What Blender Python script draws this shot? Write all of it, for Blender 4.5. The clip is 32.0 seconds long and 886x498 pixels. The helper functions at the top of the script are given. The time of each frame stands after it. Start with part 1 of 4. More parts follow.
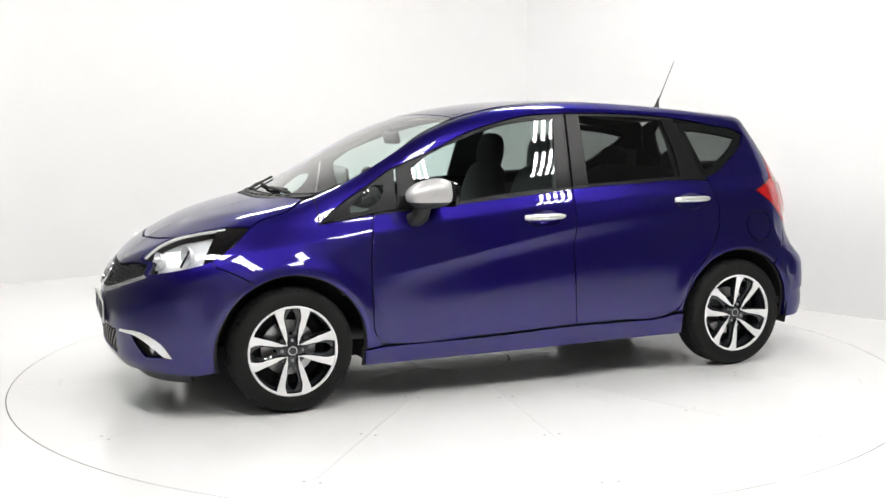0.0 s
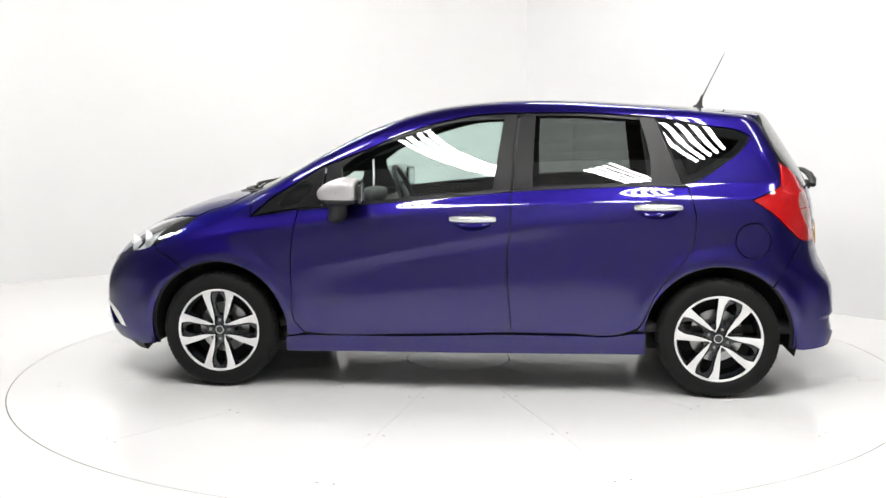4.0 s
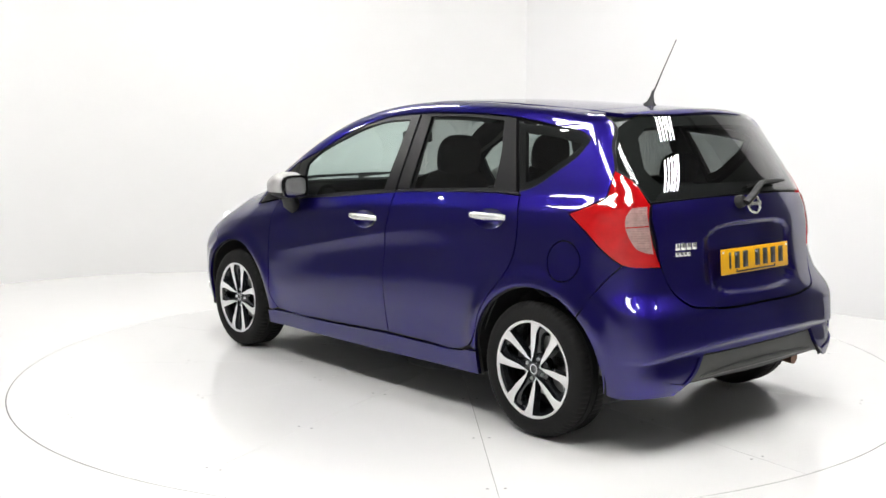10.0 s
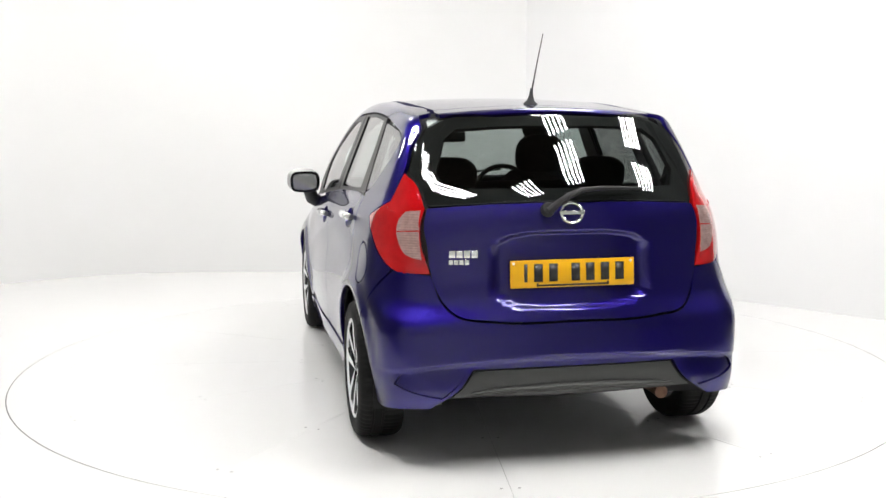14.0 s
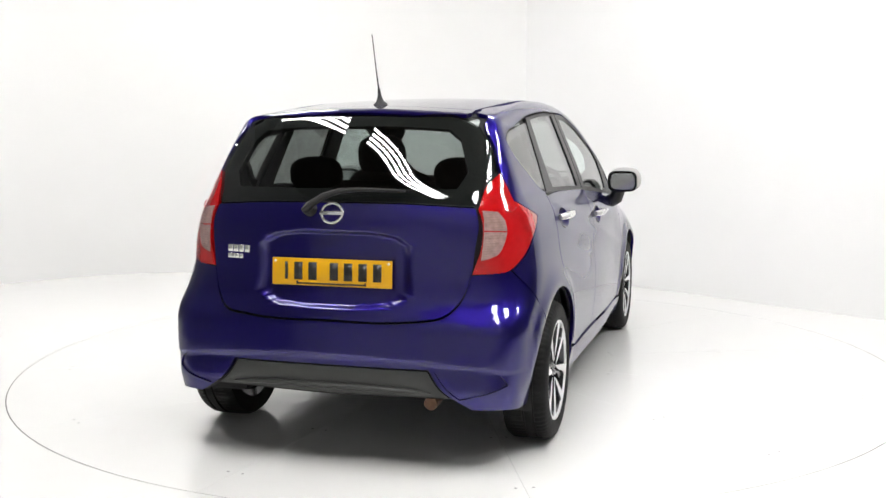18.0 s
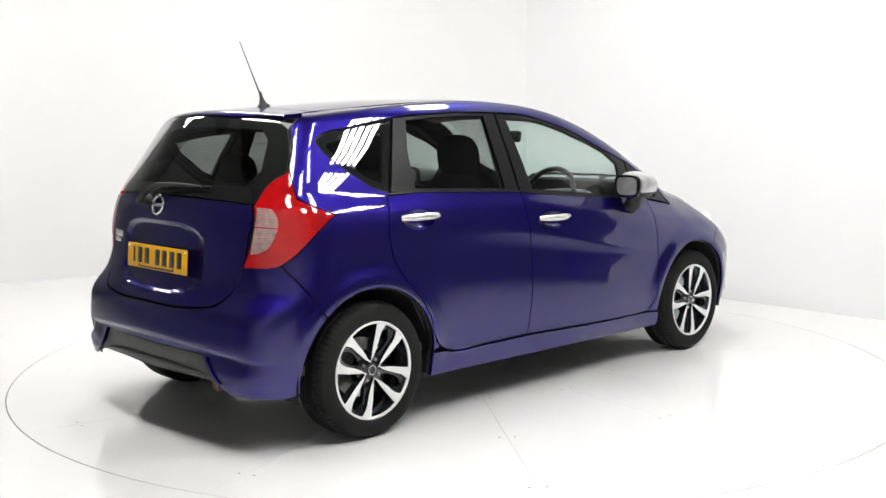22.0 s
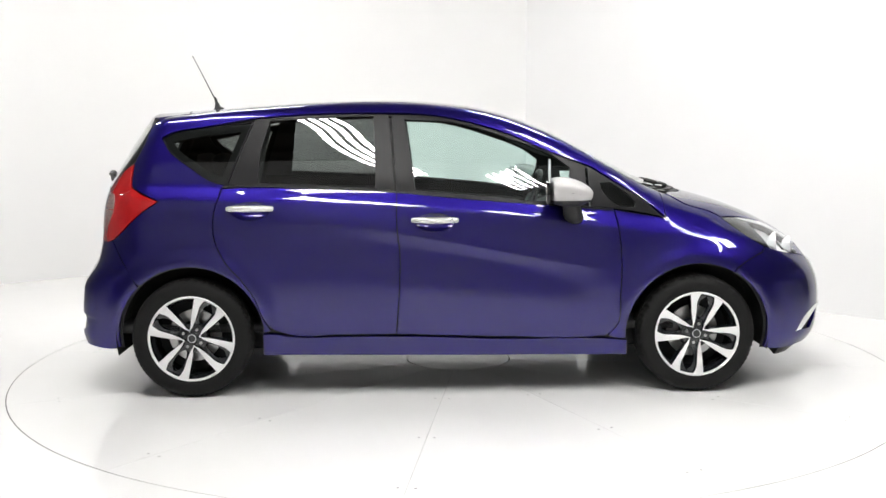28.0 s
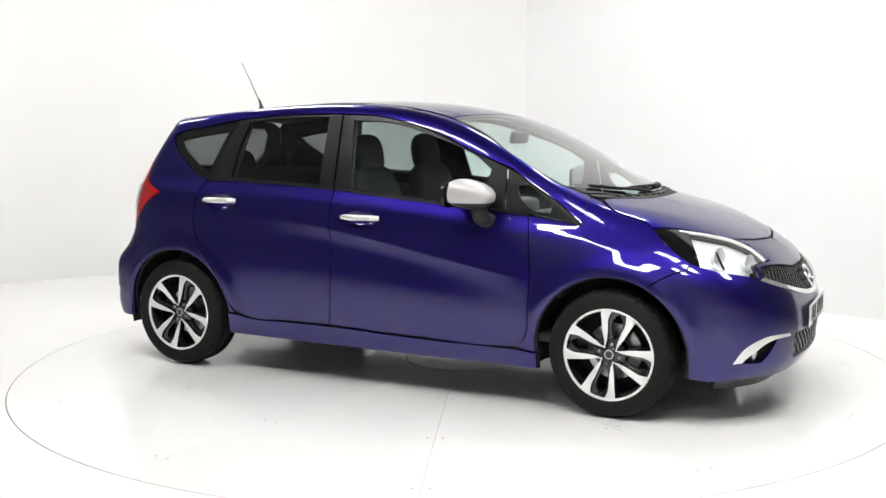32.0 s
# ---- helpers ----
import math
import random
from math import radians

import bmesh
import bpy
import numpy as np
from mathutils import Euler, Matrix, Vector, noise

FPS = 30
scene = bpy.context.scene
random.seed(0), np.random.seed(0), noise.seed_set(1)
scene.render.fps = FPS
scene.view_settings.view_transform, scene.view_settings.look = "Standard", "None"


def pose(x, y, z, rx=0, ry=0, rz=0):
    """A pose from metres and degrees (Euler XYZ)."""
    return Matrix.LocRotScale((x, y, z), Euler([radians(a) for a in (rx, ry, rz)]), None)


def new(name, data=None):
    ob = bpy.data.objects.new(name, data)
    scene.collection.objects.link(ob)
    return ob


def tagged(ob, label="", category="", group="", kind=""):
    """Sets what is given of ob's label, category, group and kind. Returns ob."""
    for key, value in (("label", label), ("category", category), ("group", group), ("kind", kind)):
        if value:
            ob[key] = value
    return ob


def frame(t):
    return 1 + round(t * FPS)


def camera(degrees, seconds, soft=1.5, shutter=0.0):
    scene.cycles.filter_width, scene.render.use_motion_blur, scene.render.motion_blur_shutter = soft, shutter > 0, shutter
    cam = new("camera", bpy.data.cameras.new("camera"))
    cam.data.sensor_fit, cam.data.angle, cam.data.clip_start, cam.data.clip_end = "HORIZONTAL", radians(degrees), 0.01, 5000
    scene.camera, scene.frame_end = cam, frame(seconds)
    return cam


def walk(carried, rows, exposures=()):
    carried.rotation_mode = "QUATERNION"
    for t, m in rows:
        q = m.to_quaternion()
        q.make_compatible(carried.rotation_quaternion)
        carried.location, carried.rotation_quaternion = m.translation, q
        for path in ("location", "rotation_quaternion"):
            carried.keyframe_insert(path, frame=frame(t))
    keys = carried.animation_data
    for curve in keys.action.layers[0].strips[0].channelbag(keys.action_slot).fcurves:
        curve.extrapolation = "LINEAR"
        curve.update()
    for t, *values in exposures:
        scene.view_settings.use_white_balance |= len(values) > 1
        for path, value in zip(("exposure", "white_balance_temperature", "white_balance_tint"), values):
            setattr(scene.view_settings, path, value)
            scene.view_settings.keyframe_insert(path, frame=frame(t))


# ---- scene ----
cam = camera(46.3, 32.0)
EYE = pose(0, -6.086, 1.388, 90 - 6.847, 0.22, 0.8)
walk(cam, [(0, EYE), (32, EYE)], exposures=[(0, -0.07), (32, -0.07)])

# ---- light and air ----
world = bpy.data.worlds.new("studio_air")
scene.world = world
world.use_nodes = True
world.node_tree.nodes["Background"].inputs[0].default_value = (0.9, 0.95, 1.0, 1)
world.node_tree.nodes["Background"].inputs[1].default_value = 0.3


# ---- materials ----
def material(name, color, rough=0.5, metal=0.0, coat=0.0, grain=0.0, grain_size=40.0, bump=0.0, bump_size=200.0, emit=None, strength=0.0, spec=0.5, dirt=None):
    m = bpy.data.materials.new(name)
    m.use_nodes = True
    n, l = m.node_tree.nodes, m.node_tree.links
    b = n["Principled BSDF"]
    b.inputs["Base Color"].default_value = (*color, 1)
    b.inputs["Roughness"].default_value = rough
    b.inputs["Metallic"].default_value = metal
    b.inputs["Coat Weight"].default_value = coat
    b.inputs["Coat Roughness"].default_value = 0.015
    b.inputs["Specular IOR Level"].default_value = spec
    if emit:
        b.inputs["Emission Color"].default_value = (*emit, 1)
        b.inputs["Emission Strength"].default_value = strength
    co = n.new("ShaderNodeTexCoord")
    if grain:
        a = n.new("ShaderNodeTexNoise")
        a.inputs["Scale"].default_value = grain_size
        a.inputs["Detail"].default_value = 6
        l.new(co.outputs["Object"], a.inputs["Vector"])
        big = n.new("ShaderNodeTexNoise")
        big.inputs["Scale"].default_value = grain_size * 0.07
        big.inputs["Detail"].default_value = 3
        l.new(co.outputs["Object"], big.inputs["Vector"])
        add = n.new("ShaderNodeMath")
        add.operation = "ADD"
        l.new(a.outputs["Fac"], add.inputs[0])
        l.new(big.outputs["Fac"], add.inputs[1])
        ramp = n.new("ShaderNodeMapRange")
        ramp.inputs["From Min"].default_value, ramp.inputs["From Max"].default_value = 0.6, 1.4
        ramp.inputs["To Min"].default_value, ramp.inputs["To Max"].default_value = 1 - grain, 1 + grain
        l.new(add.outputs[0], ramp.inputs["Value"])
        mix = n.new("ShaderNodeVectorMath")
        mix.operation = "SCALE"
        mix.inputs[0].default_value = color
        l.new(ramp.outputs[0], mix.inputs["Scale"])
        l.new(mix.outputs[0], b.inputs["Base Color"])
        rr = n.new("ShaderNodeMapRange")
        rr.inputs["From Min"].default_value, rr.inputs["From Max"].default_value = 0.3, 0.7
        rr.inputs["To Min"].default_value, rr.inputs["To Max"].default_value = max(rough - 0.05, 0.01), min(rough + 0.05, 1)
        l.new(big.outputs["Fac"], rr.inputs["Value"])
        if bump:
            l.new(rr.outputs[0], b.inputs["Roughness"])
    if bump:
        t = n.new("ShaderNodeTexNoise")
        t.inputs["Scale"].default_value = bump_size
        t.inputs["Detail"].default_value = 4
        l.new(co.outputs["Object"], t.inputs["Vector"])
        bp = n.new("ShaderNodeBump")
        bp.inputs["Strength"].default_value = bump
        bp.inputs["Distance"].default_value = 0.002
        l.new(t.outputs["Fac"], bp.inputs["Height"])
        l.new(bp.outputs[0], b.inputs["Normal"])
    return m


def pane(name, tint, gloss=1.0, through_amount=1.0):
    """Thin glass: tinted see-through with a mirror gloss that grows at grazing angles."""
    m = bpy.data.materials.new(name)
    m.use_nodes = True
    n, l = m.node_tree.nodes, m.node_tree.links
    n.remove(n["Principled BSDF"])
    tr = n.new("ShaderNodeBsdfTransparent")
    tr.inputs[0].default_value = (*tint, 1)
    gl = n.new("ShaderNodeBsdfGlossy")
    gl.inputs["Roughness"].default_value = 0.01
    gl.inputs["Color"].default_value = (gloss, gloss, gloss, 1)
    fr = n.new("ShaderNodeLayerWeight")
    pw = n.new("ShaderNodeMath")
    pw.operation = "POWER"
    pw.inputs[1].default_value = 4.5
    l.new(fr.outputs["Facing"], pw.inputs[0])
    ad = n.new("ShaderNodeMath")
    ad.operation = "MULTIPLY_ADD"
    ad.inputs[1].default_value, ad.inputs[2].default_value = 0.93, 0.062
    l.new(pw.outputs[0], ad.inputs[0])
    mx = n.new("ShaderNodeMixShader")
    l.new(ad.outputs[0], mx.inputs[0])
    l.new(tr.outputs[0], mx.inputs[1])
    l.new(gl.outputs[0], mx.inputs[2])
    l.new(mx.outputs[0], n["Material Output"].inputs["Surface"])
    return m


PAINT = material("violet_blue_metallic_paint", (0.0125, 0.007, 0.132), 0.36, 0.85, 1.0, grain=0.05, grain_size=50, spec=0.2)
PAINT.node_tree.nodes["Principled BSDF"].inputs["Coat IOR"].default_value = 1.57
PAINT.node_tree.nodes["Principled BSDF"].inputs["Specular Tint"].default_value = (0.06, 0.045, 0.25, 1)
BLACK = material("matt_black_plastic", (0.012, 0.012, 0.013), 0.55, grain=0.2, grain_size=300, bump=0.15, bump_size=900)
SATIN = material("satin_black_trim", (0.008, 0.008, 0.009), 0.33, grain=0.1, grain_size=80, spec=0.22)
GLOSSBLACK = material("gloss_black", (0.006, 0.006, 0.007), 0.06, coat=0.5)
RUBBER = material("tyre_rubber", (0.007, 0.007, 0.007), 0.7, grain=0.3, grain_size=120, bump=0.25, bump_size=500, spec=0.25)
SHELL = material("dark_inner_shell", (0.006, 0.006, 0.007), 0.8, grain=0.2)
CHROME = material("chrome", (0.80, 0.81, 0.82), 0.10, 0.8)
SATINCHROME = material("satin_chrome", (0.78, 0.78, 0.78), 0.22, 0.7, grain=0.03, grain_size=60)
SILVER = material("silver_mirror_paint", (0.47, 0.465, 0.465), 0.35, 0.25, 0.6, grain=0.03, grain_size=80)
MACHINED = material("machined_alloy", (0.86, 0.86, 0.86), 0.42, 0.15, grain=0.04, grain_size=160)
GUNMETAL = material("gunmetal_alloy", (0.016, 0.018, 0.022), 0.22, 0.3, 0.8, grain=0.08, grain_size=160)
DIFFUSER = material("dark_grey_bumper_plastic", (0.045, 0.047, 0.045), 0.45, grain=0.15, grain_size=200, bump=0.2, bump_size=900)
STEEL = material("brake_steel", (0.5, 0.5, 0.5), 0.3, 1.0, grain=0.12, grain_size=80)
REDLENS = material("red_lamp_lens", (0.42, 0.005, 0.007), 0.06, 0.0, 1.0, grain=0.22, grain_size=24)
REDDEEP = material("deep_red_lens", (0.17, 0.004, 0.006), 0.12, 0.0, 1.0, grain=0.1, grain_size=30)
CLEARLENS = material("pale_pink_lens", (0.42, 0.27, 0.25), 0.15, 0.2, 1.0, grain=0.35, grain_size=45)
REFLECTOR = material("lamp_reflector", (0.90, 0.91, 0.92), 0.2, 0.1, grain=0.05, grain_size=60)
YELLOW = material("yellow_plate", (0.80, 0.42, 0.005), 0.35, grain=0.03, grain_size=50)
WHITEPLATE = material("white_plate", (0.75, 0.75, 0.74), 0.35, grain=0.03, grain_size=50)
GRILLEBAR = material("glossy_dark_grille", (0.012, 0.012, 0.013), 0.2, 0.1, 0.6)
INK = material("black_ink", (0.012, 0.012, 0.012), 0.4)
CLOTH = material("dark_seat_cloth", (0.028, 0.028, 0.030), 0.9, grain=0.25, grain_size=250, bump=0.4, bump_size=900)
DASH = material("dark_dash_plastic", (0.085, 0.085, 0.086), 0.5, grain=0.15, grain_size=200, bump=0.3, bump_size=700)
GREYTRIM = material("pale_headlining", (0.42, 0.42, 0.41), 0.85, grain=0.06, grain_size=200)
EXHAUST = material("rusty_exhaust", (0.16, 0.09, 0.06), 0.5, 0.7, grain=0.4, grain_size=60)
GLASS = pane("green_tinted_glass", (0.80, 0.91, 0.88))
SCREEN = pane("windscreen_glass", (0.84, 0.92, 0.895))
PRIVACY = pane("dark_privacy_glass", (0.38, 0.405, 0.395))
LENS = pane("clear_lamp_lens", (0.95, 0.96, 0.97))
FLOORPAINT = material("white_floor_paint", (0.86, 0.86, 0.855), 0.14, grain=0.012, grain_size=5)
SWEEPPAINT = material("white_sweep_paint", (0.81, 0.81, 0.808), 0.6, grain=0.012, grain_size=3)
WALLPAINT = material("white_wall_paint", (0.77, 0.77, 0.774), 0.75, grain=0.012, grain_size=3)
JOINT = material("dark_floor_joint", (0.09, 0.09, 0.09), 0.8, grain=0.3, grain_size=20)
CEILING = material("dark_brown_ceiling_boards", (0.045, 0.032, 0.024), 0.8, grain=0.25, grain_size=10)
BACKWALL = material("pale_hall_wall", (0.80, 0.80, 0.79), 0.7, grain=0.06, grain_size=4)
HALLWALL = material("grey_hall_wall", (0.22, 0.22, 0.222), 0.7, grain=0.15, grain_size=6)
TUBE = material("lit_fluorescent_tube", (0.9, 0.9, 0.9), 0.4, emit=(1.0, 0.985, 0.96), strength=64.0)
FIXTURE = material("white_enamel_fixture", (0.8, 0.8, 0.8), 0.4, grain=0.02)


# ---- mesh helpers ----
def link(name, mesh, mat, parent=None, label="", smooth=False):
    ob = new(name, mesh)
    if mat:
        mesh.materials.append(mat)
    if smooth:
        for p in mesh.polygons:
            p.use_smooth = True
    if parent:
        ob.parent = parent
    if label:
        tagged(ob, label)
    return ob


def part(name, bm, mat, parent=None, label="", smooth=True, angle=35):
    """One mesh object from a bmesh, under a thing or a part."""
    mesh = bpy.data.meshes.new(name)
    bmesh.ops.recalc_face_normals(bm, faces=bm.faces)
    for e in bm.edges:
        e.smooth = not (len(e.link_faces) == 2 and e.calc_face_angle(0) > radians(angle))
    bm.to_mesh(mesh)
    bm.free()
    return link(name, mesh, mat, parent, label, smooth)


def thing(name, label, category, group="", kind=""):
    return tagged(new(name), label, category, group, kind)


def box(bm, sx, sy, sz, m=None, bevel=0.0, seg=2):
    r = bmesh.ops.create_cube(bm, size=1)
    vs = r["verts"]
    bmesh.ops.scale(bm, vec=(sx, sy, sz), verts=vs)
    if bevel:
        es = list({e for v in vs for e in v.link_edges})
        q = bmesh.ops.bevel(bm, geom=es, offset=bevel, segments=seg, profile=0.5, affect="EDGES")
        vs = list({v for f in q["faces"] for v in f.verts} | {v for v in vs if v.is_valid})
    if m is not None:
        bmesh.ops.transform(bm, matrix=m, verts=vs)
    return vs


def lathe(bm, profile, steps=48, axis="Y", arc=360.0):
    """Revolve (radius, along) pairs round an axis; closed round."""
    rings = []
    for k in range(steps):
        a = radians(arc) * k / steps
        c, s = math.cos(a), math.sin(a)
        ring = []
        for r, h in profile:
            p = {"Y": (r * c, h, r * s), "Z": (r * c, r * s, h), "X": (h, r * c, r * s)}[axis]
            ring.append(bm.verts.new(p))
        rings.append(ring)
    for k in range(steps):
        a, b = rings[k], rings[(k + 1) % steps]
        for i in range(len(profile) - 1):
            bm.faces.new((a[i], b[i], b[i + 1], a[i + 1]))
    return rings


def tube(bm, pts, radius, sides=10, flat=1.0, closed=False):
    """A round bar along points; radius may be a list."""
    pts = [Vector(p) for p in pts]
    n = len(pts)
    rad = radius if isinstance(radius, (list, tuple)) else [radius] * n
    rings, prev = [], None
    for i, p in enumerate(pts):
        d = (pts[(i + 1) % n] - pts[i - 1]) if closed or 0 < i < n - 1 else (pts[1] - pts[0] if i == 0 else pts[-1] - pts[-2])
        d.normalize()
        u = Vector((0, 0, 1)) if prev is None else prev
        if abs(u.dot(d)) > 0.95:
            u = Vector((1, 0, 0))
        u = (u - d * u.dot(d)).normalized()
        prev = u
        w = d.cross(u)
        rings.append([bm.verts.new(p + rad[i] * (math.cos(6.28319 * k / sides) * u * flat + math.sin(6.28319 * k / sides) * w)) for k in range(sides)])
    for i in range(n if closed else n - 1):
        a, b = rings[i], rings[(i + 1) % n]
        for k in range(sides):
            bm.faces.new((a[k], a[(k + 1) % sides], b[(k + 1) % sides], b[k]))
    if not closed:
        bm.faces.new(rings[0][::-1])
        bm.faces.new(rings[-1])


def slab(bm, pts, depth, m=None):
    """A flat outline in x and y, thickened along z from 0 to depth."""
    low = [bm.verts.new((x, y, 0)) for x, y in pts]
    top = [bm.verts.new((x, y, depth)) for x, y in pts]
    n = len(pts)
    bm.faces.new(top)
    bm.faces.new(low[::-1])
    for i in range(n):
        bm.faces.new((low[i], low[(i + 1) % n], top[(i + 1) % n], top[i]))
    if m is not None:
        bmesh.ops.transform(bm, matrix=m, verts=low + top)
    return low + top


# ---- the car's outer skin, as a rule: x ahead, y to its left, z up, from the middle between the axles ----
def spline(xs, ys):
    """A natural cubic through knots, straight beyond its ends."""
    xs = np.array(xs, float); ys = np.array(ys, float)
    h = np.diff(xs); d = np.diff(ys) / h
    n = len(xs); A = np.zeros((n, n)); r = np.zeros(n)
    A[0, :2], r[0] = (2, 1), 3 * d[0]
    A[-1, -2:], r[-1] = (1, 2), 3 * d[-1]
    for i in range(1, n - 1):
        A[i, i - 1:i + 2] = 1 / h[i - 1], 2 / h[i - 1] + 2 / h[i], 1 / h[i]
        r[i] = 3 * (d[i - 1] / h[i - 1] + d[i] / h[i])
    m = np.linalg.solve(A, r)
    def at(x):
        x = np.asarray(x, float); c = np.clip(x, xs[0], xs[-1])
        i = np.clip(np.searchsorted(xs, c) - 1, 0, len(xs) - 2)
        t = (c - xs[i]) / h[i]
        v = (ys[i] * (1 + 2 * t) * (1 - t) ** 2 + m[i] * h[i] * t * (1 - t) ** 2 + ys[i + 1] * t * t * (3 - 2 * t) - m[i + 1] * h[i] * t * t * (1 - t))
        return v + np.where(x < xs[0], (x - xs[0]) * m[0], 0) + np.where(x > xs[-1], (x - xs[-1]) * m[-1], 0)
    return at
SECTION = spline((.15, .24, .32, .45, .60, .75, .86, .95, 1.05, 1.20, 1.34, 1.44, 1.54), (.795, .815, .825, .838, .843, .834, .818, .796, .764, .708, .652, .612, .57))
PLAN_LOW = spline((-2.0, -1.7, -1.3, -.9, 0, .9, 1.3, 1.7, 2.1), (-.10, -.048, -.006, -.008, 0, -.004, .0, -.02, -.06))
PLAN_TOP = spline((-2.0, -1.7, -1.45, -1.1, -.5, 0, .5, .9, 1.15, 1.6, 2.1), (-.085, -.048, -.03, -.016, -.003, 0, -.008, -.03, -.058, -.10, -.15))
CENTRE = spline((-1.66, -1.23, -.75, -.32, 0, .25, .55, .9, 1.17, 1.39, 1.62, 1.83, 1.94, 2.04), (1.452, 1.482, 1.514, 1.527, 1.512, 1.473, 1.376, 1.200, 1.070, 1.008, .940, .852, .797, .725))
CROWN = spline((-1.7, -1.2, -.3, .3, .9, 1.2, 1.6, 2.0), (.16, .10, .075, .10, .125, .14, .125, .14))
NOSE = spline((.15, .24, .32, .42, .54, .64, .74, .84, 1.0), (2.0, 2.09, 2.115, 2.121, 2.112, 2.092, 2.042, 1.957, 1.79))
TAIL = spline((.15, .24, .42, .54, .60, .66, .80, .95, 1.06, 1.20, 1.34, 1.46), (-1.89, -1.93, -1.966, -1.956, -1.946, -1.922, -1.884, -1.874, -1.850, -1.776, -1.688, -1.605))
BELT = spline((-1.3, -1.1, -.25, .5, 1.15, 1.4), (1.085, 1.08, 1.048, .98, .905, .88))
def smax(a, b, k):
    h = np.maximum(k - np.abs(a - b), 0) / k
    return np.maximum(a, b) + h * h * k / 4
def blend(lo, hi, v):
    t = np.clip((v - lo) / (hi - lo), 0, 1); return t * t * (3 - 2 * t)
def body(x, y, z):
    """Below zero inside the car's outer skin."""
    y = np.abs(y)
    up = blend(.55, .95, z)
    side = SECTION(z) + PLAN_LOW(x) * (1 - up) + PLAN_TOP(x) * up
    for hub in (1.3, -1.3):
        r = np.hypot(x - hub, z - .305)
        side = side + .014 * np.exp(-((r - .40) / .05) ** 2) * blend(.2, .45, z)
    # shoulder that rolls in under the windows
    zb = BELT(x)
    side = side + .017 * blend(zb - .32, zb - .11, z) * (1 - blend(zb - .085, zb + .012, z))
    # swage: a soft ridge that falls forward along the doors
    rise = z - (.875 - .26 * blend(-.6, 1.5, x) ** .8 - .02 * x)
    fade = blend(-1.1, -.3, x) * (1 - .8 * blend(.55, .95, x))
    side = side - .15 * fade * (np.sqrt(rise * rise + .00008) - .009) * np.exp(-(rise / .13) ** 2)
    # the rear bumper's foot flares out
    foot = (1 - blend(.30, .44, z)) * (x < 0) * blend(.25, .6, y)
    a = y - side
    b = (z - (CENTRE(x) - CROWN(x) * y * y)) * .9
    c = x - (NOSE(z) - .21 * y * y)
    d = (TAIL(z) + (.17 + .09 * blend(.55, .7, z) + .20 * blend(.85, 1.45, z)) * y * y) - x
    # hollow round the number plate
    hollow = (np.abs(y) / .33) ** 4 + (np.abs(z - .805) / .15) ** 4
    d = d - .03 * foot
    # the bumper tucks in below a crease that falls towards its corners
    crease = .467 - .085 * y * y
    d = d + .013 * (1 - blend(crease - .02, crease + .004, z)) * (x < 0)
    d = d + .02 * (1 - blend(.75, 1.2, hollow)) * (x < 0)
    f = smax(a, c, .42)
    f = smax(f, d, .12 + .10 * blend(.6, .8, z) - .15 * blend(.92, 1.35, z))
    return smax(f, b, .03 + .12 * blend(.9, 1.4, x) + .03 * blend(-1.2, -.6, x))
def cast(o, d, lo, hi, n=24):
    """First crossing of the skin along o + s d, s from lo to hi (from outside in)."""
    s = np.linspace(lo, hi, n)[None, :]
    P = o[:, None, :] + d[:, None, :] * s[..., None]
    v = body(P[..., 0], P[..., 1], P[..., 2]) < 0
    ok = v.any(1); i = np.maximum(v.argmax(1), 1)
    a = s[0][i - 1]; b = s[0][i]
    for _ in range(22):
        m = (a + b) / 2; q = o + d * m[:, None]; ins = body(q[:, 0], q[:, 1], q[:, 2]) < 0
        b = np.where(ins, m, b); a = np.where(ins, a, m)
    return o + d * a[:, None], ok


def slope(P):
    """Outward normals of the skin at points."""
    h = 0.004
    q = [body(*(P + h * np.eye(3)[i]).T) - body(*(P - h * np.eye(3)[i]).T) for i in range(3)]
    n = np.stack(q, 1)
    return n / np.maximum(np.linalg.norm(n, axis=1), 1e-9)[:, None]


FRONT_AXIS, REAR_AXIS, SPAN = 1.0, -1.0, 0.9


def flat_of(P, way):
    """3D points as the two coordinates of one of four projections."""
    P = np.atleast_2d(np.array(P, float))
    if way == "side":
        return np.stack([P[:, 0], P[:, 2]], 1)
    if way == "top":
        return P[:, :2].copy()
    if way == "front":
        return np.stack([SPAN * np.arctan2(P[:, 1], P[:, 0] - FRONT_AXIS), P[:, 2]], 1)
    return np.stack([SPAN * np.arctan2(P[:, 1], REAR_AXIS - P[:, 0]), P[:, 2]], 1)


def on_skin(q, way):
    q = np.atleast_2d(np.array(q, float))
    one, zero = np.ones(len(q)), np.zeros(len(q))
    if way == "side":
        return cast(np.stack([q[:, 0], 1.2 * one, q[:, 1]], 1), np.stack([zero, -one, zero], 1), 0, 1.2)[0]
    if way == "top":
        return cast(np.stack([q[:, 0], q[:, 1], 1.8 * one], 1), np.stack([zero, zero, -one], 1), 0, 1.5, 30)[0]
    a = q[:, 0] / SPAN
    c, s = np.cos(a), np.sin(a)
    sign, ax = (1, FRONT_AXIS) if way == "front" else (-1, REAR_AXIS)
    return cast(np.stack([ax + sign * 2 * c, 2 * s, q[:, 1]], 1), np.stack([-sign * c, -s, zero], 1), 0, 2.0, 40)[0]


